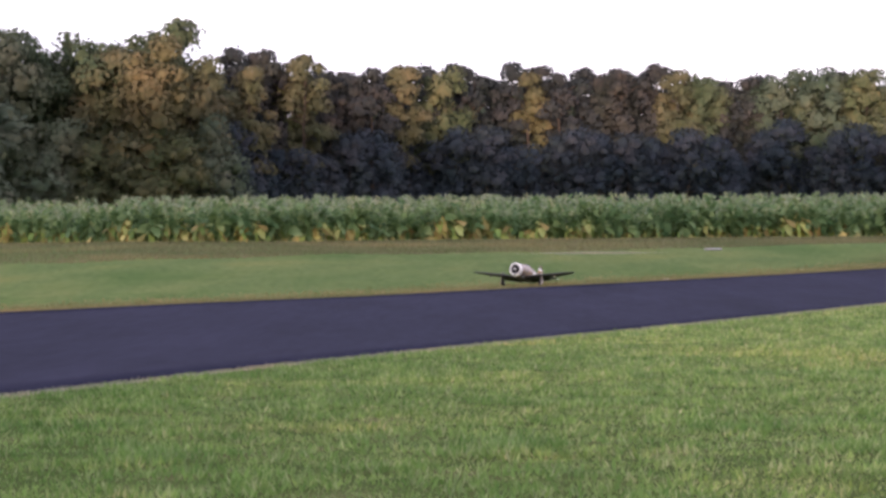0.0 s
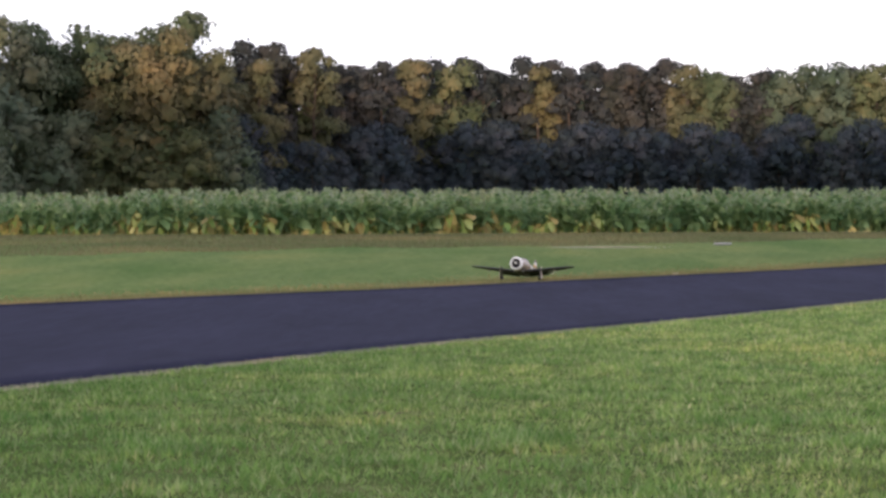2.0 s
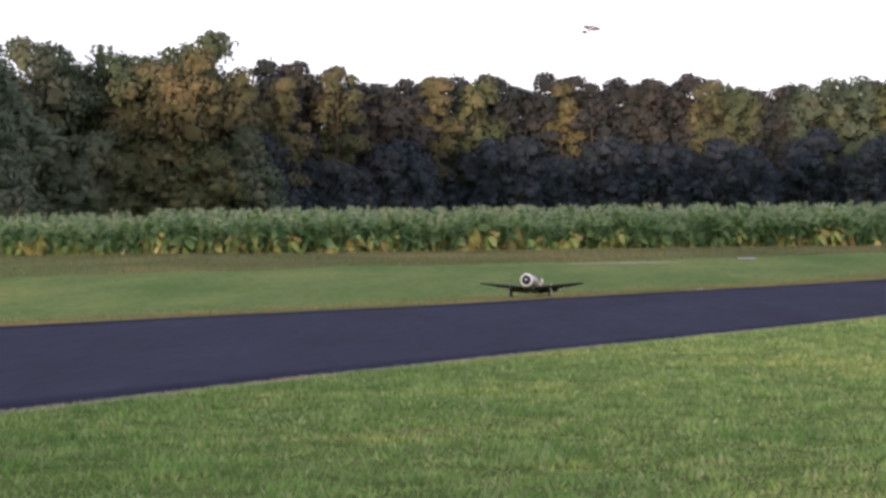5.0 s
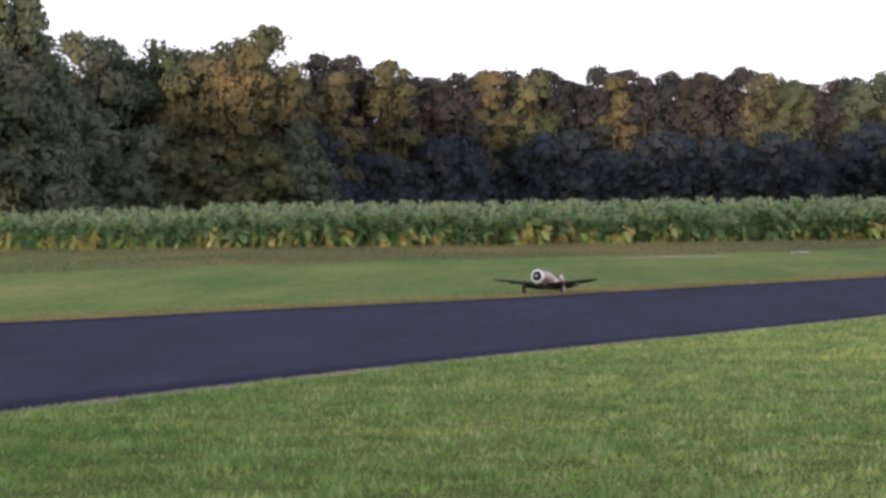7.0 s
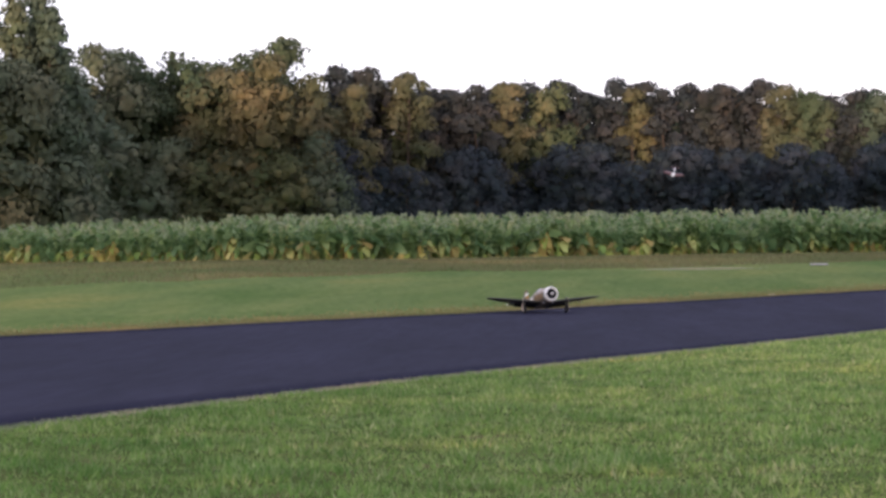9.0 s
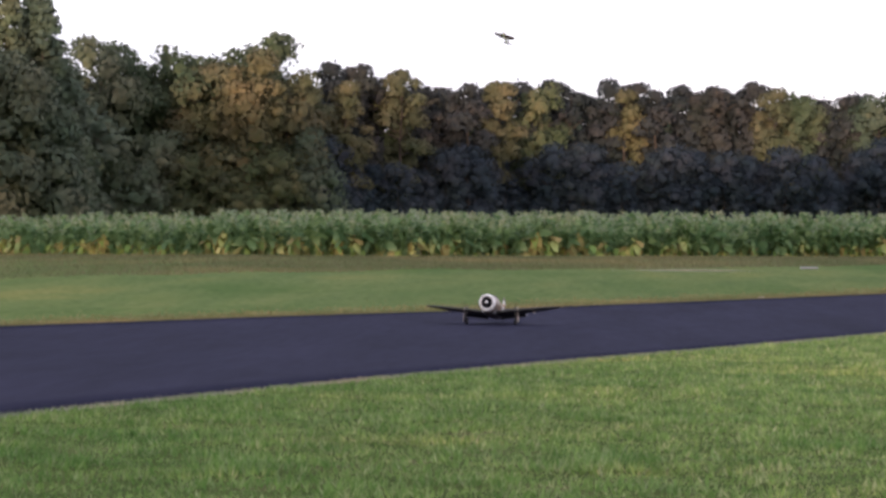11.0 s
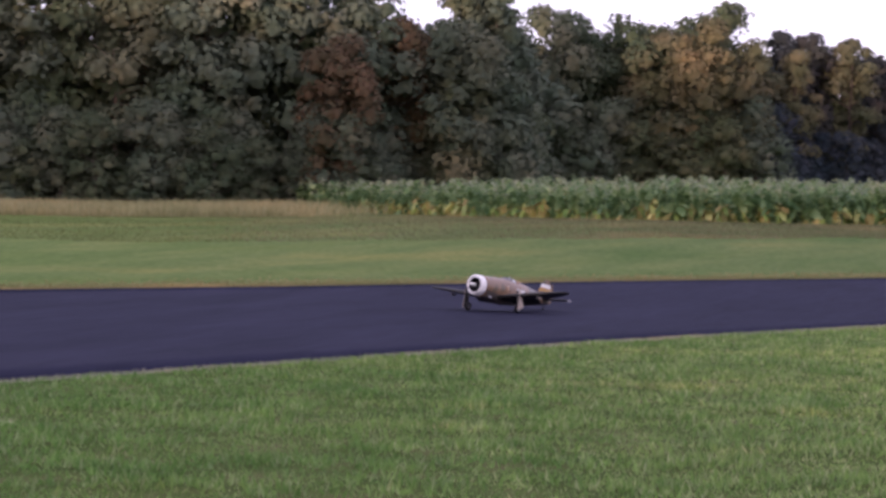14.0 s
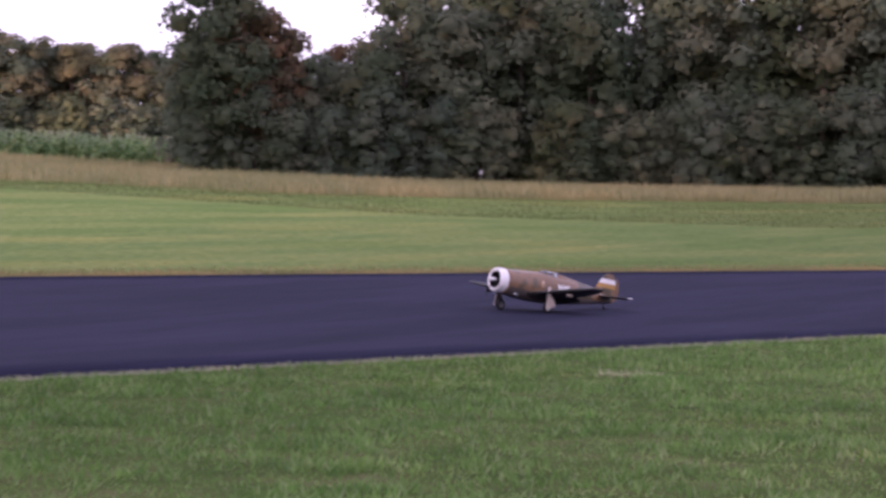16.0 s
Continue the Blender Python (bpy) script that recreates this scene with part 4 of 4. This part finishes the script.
    # fin in bands: brown tip, white stripe, ochre, brown
    edges = [(0.06, -1.62, -2.06, BELLY), (0.10, -1.68, -2.085, CAMO), (0.175, -1.745, -2.095, YELLOW), (0.235, -1.79, -2.09, WHITE), (0.295, -1.83, -2.075, CAMO), (0.365, -1.90, -2.03, CAMO)]
    names = ["fin_base", "fin_base", "fin_patch", "fin_stripe", "fin_top"]
    for i in range(5):
        bm = bmesh.new()
        rs = []
        for z, le, te, _ in (edges[i], edges[i + 1]):
            m = le - 0.35 * (le - te)
            w = 0.020 * (1 - z * 1.2)
            rs.append([(le, 0, z), (m, w, z), (te, 0.004, z), (te, -0.004, z), (m, -w, z)])
        loft(bm, rs)
        part(names[i], rest(bm), (CAMO, CAMO, YELLOW, WHITE, CAMO)[i], P, ("", "", "ochre fin patch", "white fin stripe", "")[i], smooth=False)
    bm = bmesh.new()
    loft(bm, [[(-2.075, 0.008, 0.02), (-2.075, -0.008, 0.02), (-2.13, -0.003, 0.03), (-2.13, 0.003, 0.03)], [(-2.10, 0.007, 0.16), (-2.10, -0.007, 0.16), (-2.17, -0.003, 0.16), (-2.17, 0.003, 0.16)], [(-2.085, 0.005, 0.31), (-2.085, -0.005, 0.31), (-2.13, -0.003, 0.31), (-2.13, 0.003, 0.31)]])
    part("rudder", rest(bm), CAMO, P, smooth=False)
    # canopy and spine of the razorback
    bm = bmesh.new()
    loft(bm, [oval(x, 0.13, w, h, 0.03, 14, 2.0) for x, w, h in ((-0.64, 0.03, 0.04), (-0.74, 0.062, 0.088), (-0.82, 0.070, 0.112), (-0.94, 0.068, 0.112), (-1.02, 0.064, 0.104))])
    part("canopy", rest(bm), GLASS, P, "clear framed cockpit canopy")
    for x, w, h in ((-0.74, 0.064, 0.091), (-0.82, 0.072, 0.115), (-0.94, 0.070, 0.115)):
        bm = bmesh.new()
        loft(bm, [oval(x - 0.006, 0.13, w, h, 0.03, 14, 2.0), oval(x + 0.006, 0.13, w, h, 0.03, 14, 2.0)])
        part("canopy_frame", rest(bm), CAMO, P)
    bm = bmesh.new()
    loft(bm, [oval(x, 0.10, w, h, 0.03, 14, 1.8) for x, w, h in ((-1.0, 0.075, 0.135), (-1.2, 0.055, 0.112), (-1.5, 0.035, 0.075), (-1.75, 0.018, 0.045))])
    part("spine", rest(bm), CAMO, P, "tapering razorback spine")
    # tail wheel
    bm = bmesh.new()
    bmesh.ops.create_cone(bm, cap_ends=True, segments=14, radius1=0.020, radius2=0.020, depth=0.016, matrix=pose(-1.39, 0, 0.020, 90, 0, 0))
    part("tail_wheel", bm, RUBBER, P)
    bm = bmesh.new()
    bmesh.ops.create_cone(bm, cap_ends=True, segments=8, radius1=0.004, radius2=0.005, depth=0.08, matrix=pose(-1.38, 0, 0.062, 0, 20, 0))
    part("tail_strut", bm, BLACK, P)
    # exhaust, markings on both sides
    for side in (1, -1):
        bm = bmesh.new()
        bmesh.ops.create_cone(bm, cap_ends=True, segments=10, radius1=0.016, radius2=0.016, depth=0.07, matrix=pose(-0.30, side * 0.10, -0.145, 0, 75, 0))
        part("exhaust", rest(bm), METAL, P)
        bm = bmesh.new()
        n = 18
        loft(bm, [[(-0.70 + 0.030 * math.cos(2 * math.pi * i / n), side * (0.141 + d), 0.045 + 0.044 * math.sin(2 * math.pi * i / n)) for i in range(n)] for d in (0, 0.004)])
        part("badge", rest(bm), PINK, P, "pale orange oval badge")
        cu = bpy.data.curves.new("code_text", "FONT")
        cu.body, cu.size, cu.extrude, cu.align_x, cu.offset = "W7", 0.115, 0.002, "CENTER", 0.012
        tmp = bpy.data.objects.new("code_text", cu)
        scene.collection.objects.link(tmp)
        me = bpy.data.meshes.new_from_object(tmp.evaluated_get(bpy.context.evaluated_depsgraph_get()))
        bpy.data.objects.remove(tmp)
        me.transform(REST @ pose(-1.07, side * 0.131, -0.005, 90, 0, 180 if side > 0 else 0))
        me.materials.clear()
        me.materials.append(WHITE)
        ob = new("code_letters", me)
        ob.parent = P
        ob["label"] = "white code letters"
        for x, w, h, y in ((-1.22, 0.05, 0.02, 0.108), (-1.36, 0.055, 0.05, 0.094)):      # illegible marks
            bm = bmesh.new()
            bmesh.ops.create_cube(bm, size=1, matrix=pose(x, side * y, 0.015) @ Matrix.Diagonal((w, 0.006, h, 1)))
            part("code_bar", rest(bm), WHITE, P, smooth=False)
    tagged(P, "large brown camouflaged radio-controlled fighter plane with white cowling", "model plane")
    return P, prop


def build_trainer():
    """The small pale model that flies over the field."""
    P = new("flying_model_plane")
    bm = bmesh.new()
    loft(bm, [oval(x, 0, w, h, h * 0.9, 12) for x, w, h in ((0.34, 0.03, 0.03), (0.28, 0.06, 0.065), (0.10, 0.07, 0.08), (-0.05, 0.065, 0.085), (-0.35, 0.035, 0.045), (-0.62, 0.012, 0.02))])
    part("fuselage", bm, WHITE, P, "pale rounded fuselage")
    for side in (1, -1):
        bm = bmesh.new()
        loft(bm, [foil(c, 0.03, lead, side * y, z, 6) for c, lead, y, z in ((0.34, 0.22, 0.04, -0.03), (0.32, 0.21, 0.20, -0.015), (0.25, 0.17, 0.34, 0.0), (0.16, 0.12, 0.41, 0.01), (0.05, 0.06, 0.45, 0.015))])
        part("wing", bm, MAROON, P, "dark maroon wing")
        bm = bmesh.new()
        loft(bm, [foil(c, 0.02, lead, side * y, z - 0.012, 6) for c, lead, y, z in ((0.335, 0.218, 0.04, -0.03), (0.315, 0.208, 0.20, -0.015), (0.245, 0.168, 0.34, 0.0), (0.155, 0.118, 0.41, 0.01), (0.045, 0.058, 0.45, 0.015))])
        part("wing_underside", bm, MAROON, P, "dark maroon wing underside")
        bm = bmesh.new()
        loft(bm, [foil(c, 0.014, lead, side * y, 0.02, 5) for c, lead, y in ((0.13, -0.46, 0.01), (0.10, -0.49, 0.14), (0.05, -0.52, 0.20))])
        part("tailplane", bm, MAROON, P, "reddish tailplane")
    bm = bmesh.new()
    loft(bm, [[(-0.45, 0, 0.02), (-0.53, 0.008, 0.02), (-0.62, 0, 0.02), (-0.53, -0.008, 0.02)], [(-0.54, 0, 0.17), (-0.58, 0.005, 0.17), (-0.63, 0, 0.17), (-0.58, -0.005, 0.17)]])
    part("fin", bm, MAROON, P, smooth=False)
    bm = bmesh.new()
    loft(bm, [oval(x, 0.07, w, h, 0.02, 10) for x, w, h in ((0.14, 0.01, 0.01), (0.06, 0.04, 0.055), (-0.06, 0.04, 0.055), (-0.16, 0.01, 0.01))])
    part("canopy", bm, BLACK, P)
    tagged(P, "small model plane with pale body and maroon wings in flight", "model plane")
    return P


WHEELS = []
EDGE_STONE = (5.5, 69.8)


def build_small_things():
    post = new("marker_post")
    post.matrix_basis = pose(-69.1, 147.6, float(land(-69.1, 147.6)))
    bm = bmesh.new()
    bmesh.ops.create_cone(bm, cap_ends=True, segments=8, radius1=0.04, radius2=0.04, depth=1.0, matrix=Matrix.Translation((0, 0, 0.5)))
    part("pole", bm, GEAR_METAL, post)
    bm = bmesh.new()
    bmesh.ops.create_cube(bm, size=1, matrix=pose(0, 0, 1.15, 0, 0, 25) @ Matrix.Diagonal((0.16, 0.03, 0.26, 1)))
    bmesh.ops.bevel(bm, geom=bm.edges[:], offset=0.01, segments=1, affect="EDGES")
    part("plate", bm, PALEGREY, post, "pale plate")
    tagged(post, "small pale marker plate on a post before the wood", "marker post")
    for words, x, y, h in (("pale bare-barked dead tree before rusty foliage", -51.9, 160.6, 10.6),):
        dead = new("dead_tree")
        me = trunk_mesh("pine", 23)
        me.materials[0] = PALE_BARK
        new("trunk", me).parent = dead
        dead.matrix_basis = pose(x, y, float(land(x, y)), 2, -3, 70) @ Matrix.Diagonal((h / 12.0, h / 12.0, h / 12.0, 1))
        tagged(dead, words, "tree")
    for words, az, r, height, wide, mat in (("pale green weeds at the foot of the wood", -17.3, 159, 2.6, 0.9, OLIVE), ("brownish grass mound before the crop", -2.45, 107, 0.55, 0.75, VERGE),
                                            ("low leafy weeds at the foot of the wood", -15.9, 158.5, 1.7, 1.0, OLIVE)):
        weed = new("weed_clump")
        x, y = r * math.sin(radians(az)), r * math.cos(radians(az))
        new("foliage", crown_mesh("bush", 71 + int(r), mat, 420, 1.3)).parent = weed
        weed.matrix_basis = pose(x, y, float(land(x, y)) - 0.02) @ Matrix.Diagonal((height * wide / 12.0 * 1.6, height * wide / 12.0 * 1.6, height / 12.0, 1))
        tagged(weed, words, "weeds")
    stone = new("edge_marker")
    sx, sy = EDGE_STONE
    stone.matrix_basis = pose(sx, sy, float(land(sx, sy)), 0, 0, 35)
    bm = bmesh.new()
    bmesh.ops.create_cube(bm, size=1, matrix=pose(0, 0, 0.03) @ Matrix.Diagonal((0.16, 0.10, 0.03, 1)))
    bmesh.ops.bevel(bm, geom=bm.edges[:], offset=0.015, segments=2, affect="EDGES")
    part("slab", bm, CREAM, stone)
    tagged(stone, "small pale marker slab at the runway edge", "edge marker")
    board = new("ground_marker")
    board.matrix_basis = pose(9.25, 96.8, float(land(9.25, 96.8)), 0, 0, 8)
    bm = bmesh.new()
    bmesh.ops.create_cube(bm, size=1, matrix=pose(0, 0, 0.05) @ Matrix.Diagonal((0.55, 0.35, 0.06, 1)))
    bmesh.ops.bevel(bm, geom=bm.edges[:], offset=0.01, segments=1, affect="EDGES")
    part("slab", bm, PALEGREY, board)
    tagged(board, "pale flat marker slab lying in the grass", "ground marker")


# ---------------------------------------------------------------- what moves
TAXI = [  # seconds, place, heading of the nose in degrees
    (0.0, 1.83, 65.90, -109.2),
    (0.5, 1.75, 65.90, -105.5),
    (1.0, 1.72, 65.90, -104.5),
    (1.5, 1.69, 65.80, -105.5),
    (2.0, 1.59, 65.80, -104.9),
    (2.5, 1.42, 65.80, -99.7),
    (3.0, 1.32, 65.80, -94.2),
    (3.5, 1.29, 65.80, -94.1),
    (4.0, 1.27, 65.80, -95.1),
    (6.3, 1.07, 65.30, -109.0),
    (6.5, 0.92, 65.10, -108.8),
    (7.0, 0.31, 64.20, -107.3),
    (7.5, -0.26, 63.50, -100.8),
    (8.0, -0.72, 62.60, -89.3),
    (8.5, -0.62, 61.10, -74.4),
    (9.0, -0.06, 59.40, -73.9),
    (9.2, 0.12, 58.80, -75.2),
    (10.2, -0.10, 54.80, -90.0),
    (11.3, -1.18, 49.73, -99.1),
    (11.5, -1.40, 48.58, -98.3),
    (12.0, -1.92, 45.85, -97.1),
    (12.5, -2.33, 42.71, -106.6),
    (13.0, -3.15, 40.60, -113.5),
    (13.5, -4.37, 39.14, -115.8),
    (14.0, -5.48, 37.52, -113.5),
    (14.5, -6.58, 34.70, -110.9),
    (15.0, -7.84, 31.43, -111.4),
    (15.5, -8.90, 27.68, -112.8),
    (16.0, -10.44, 24.52, -114.0),
]


def motions():
    rows, travel, last = [], [(0.0, 0.0)], None
    for t, x, y, head in TAXI:
        lift = float(np.interp(t, [0, 7.3, 8.2, 16], [0.0, 0.0, 0.02, 0.02]))   # from the grass onto the asphalt
        rows.append((t, pose(x, y, float(land(x, y)) + lift, 0, 0, head)))
        if last:
            travel.append((t, travel[-1][1] + math.hypot(x - last[0], y - last[1])))
        last = (x, y)
    walk(FIGHTER, rows)
    frames = np.arange(0, 16.0001, 1 / 30)
    way = np.interp(frames, [a for a, _ in travel], [b for _, b in travel])
    turn = np.concatenate([[0], np.cumsum(np.minimum(80, np.degrees(np.diff(way) / 0.070)))])
    for wheel, side in WHEELS:
        walk(wheel, [(float(t), pose(0, side * 0.45, 0.070, 0, float(a), 0)) for t, a in zip(frames, turn)])
    walk(PROPELLER, [(float(t), REST @ pose(0.01, 0, 0, float(83 * i), 0, 0)) for i, t in enumerate(frames)])
    walk(TRAINER, [(t, pose(x, y, z, roll, pitch, head)) for t, x, y, z, roll, pitch, head in FLIGHT])


FLIGHT = [  # seconds, place, bank, pitch (down: plus), heading
    (0.0, -46.0, 112.0, 17.0, 0, 0, 10), (2.0, -24.0, 118.0, 15.5, 10, -10, 20), (3.4, -9.8, 123.5, 13.6, 15, -35, 40),
    (4.0, -4.4, 124.9, 11.54, 10, -48, 70), (4.2, -2.6, 125.0, 11.5, 10, -48, 75), (5.2, 7.0, 123.0, 10.5, 15, -20, 40), (6.3, 17.0, 120.0, 8.6, 20, 0, -10),
    (7.0, 22.0, 124.0, 7.0, 10, 25, -70), (7.7, 15.2, 124.4, 5.6, -10, 24, -88), (8.0, 12.86, 124.34, 5.36, -13, 26, -90), (8.5, 9.27, 124.66, 5.03, -14, 26, -94),
    (9.0, 5.58, 124.88, 4.73, -14, 26, -100), (9.2, 4.2, 124.9, 4.3, -12, 22, -104), (10.2, -1.0, 117.0, 6.5, 0, -10, -105), (11.3, -1.38, 110.0, 11.4, -20, -30, -100),
    (12.5, 6.0, 98.0, 19.0, -30, -20, -60), (14.0, 26.0, 90.0, 26.0, -20, -10, -20), (16.0, 60.0, 92.0, 30.0, 0, 0, 10),
]

build_ground()
build_runway()
FIGHTER, PROPELLER = build_fighter()
TRAINER = build_trainer()
build_small_things()
build_shading_wood()
build_right_wood()
build_left_wood()
build_wood_depth()
build_far_wood()
build_crop()
build_lawn()
build_far_grass()

motions()
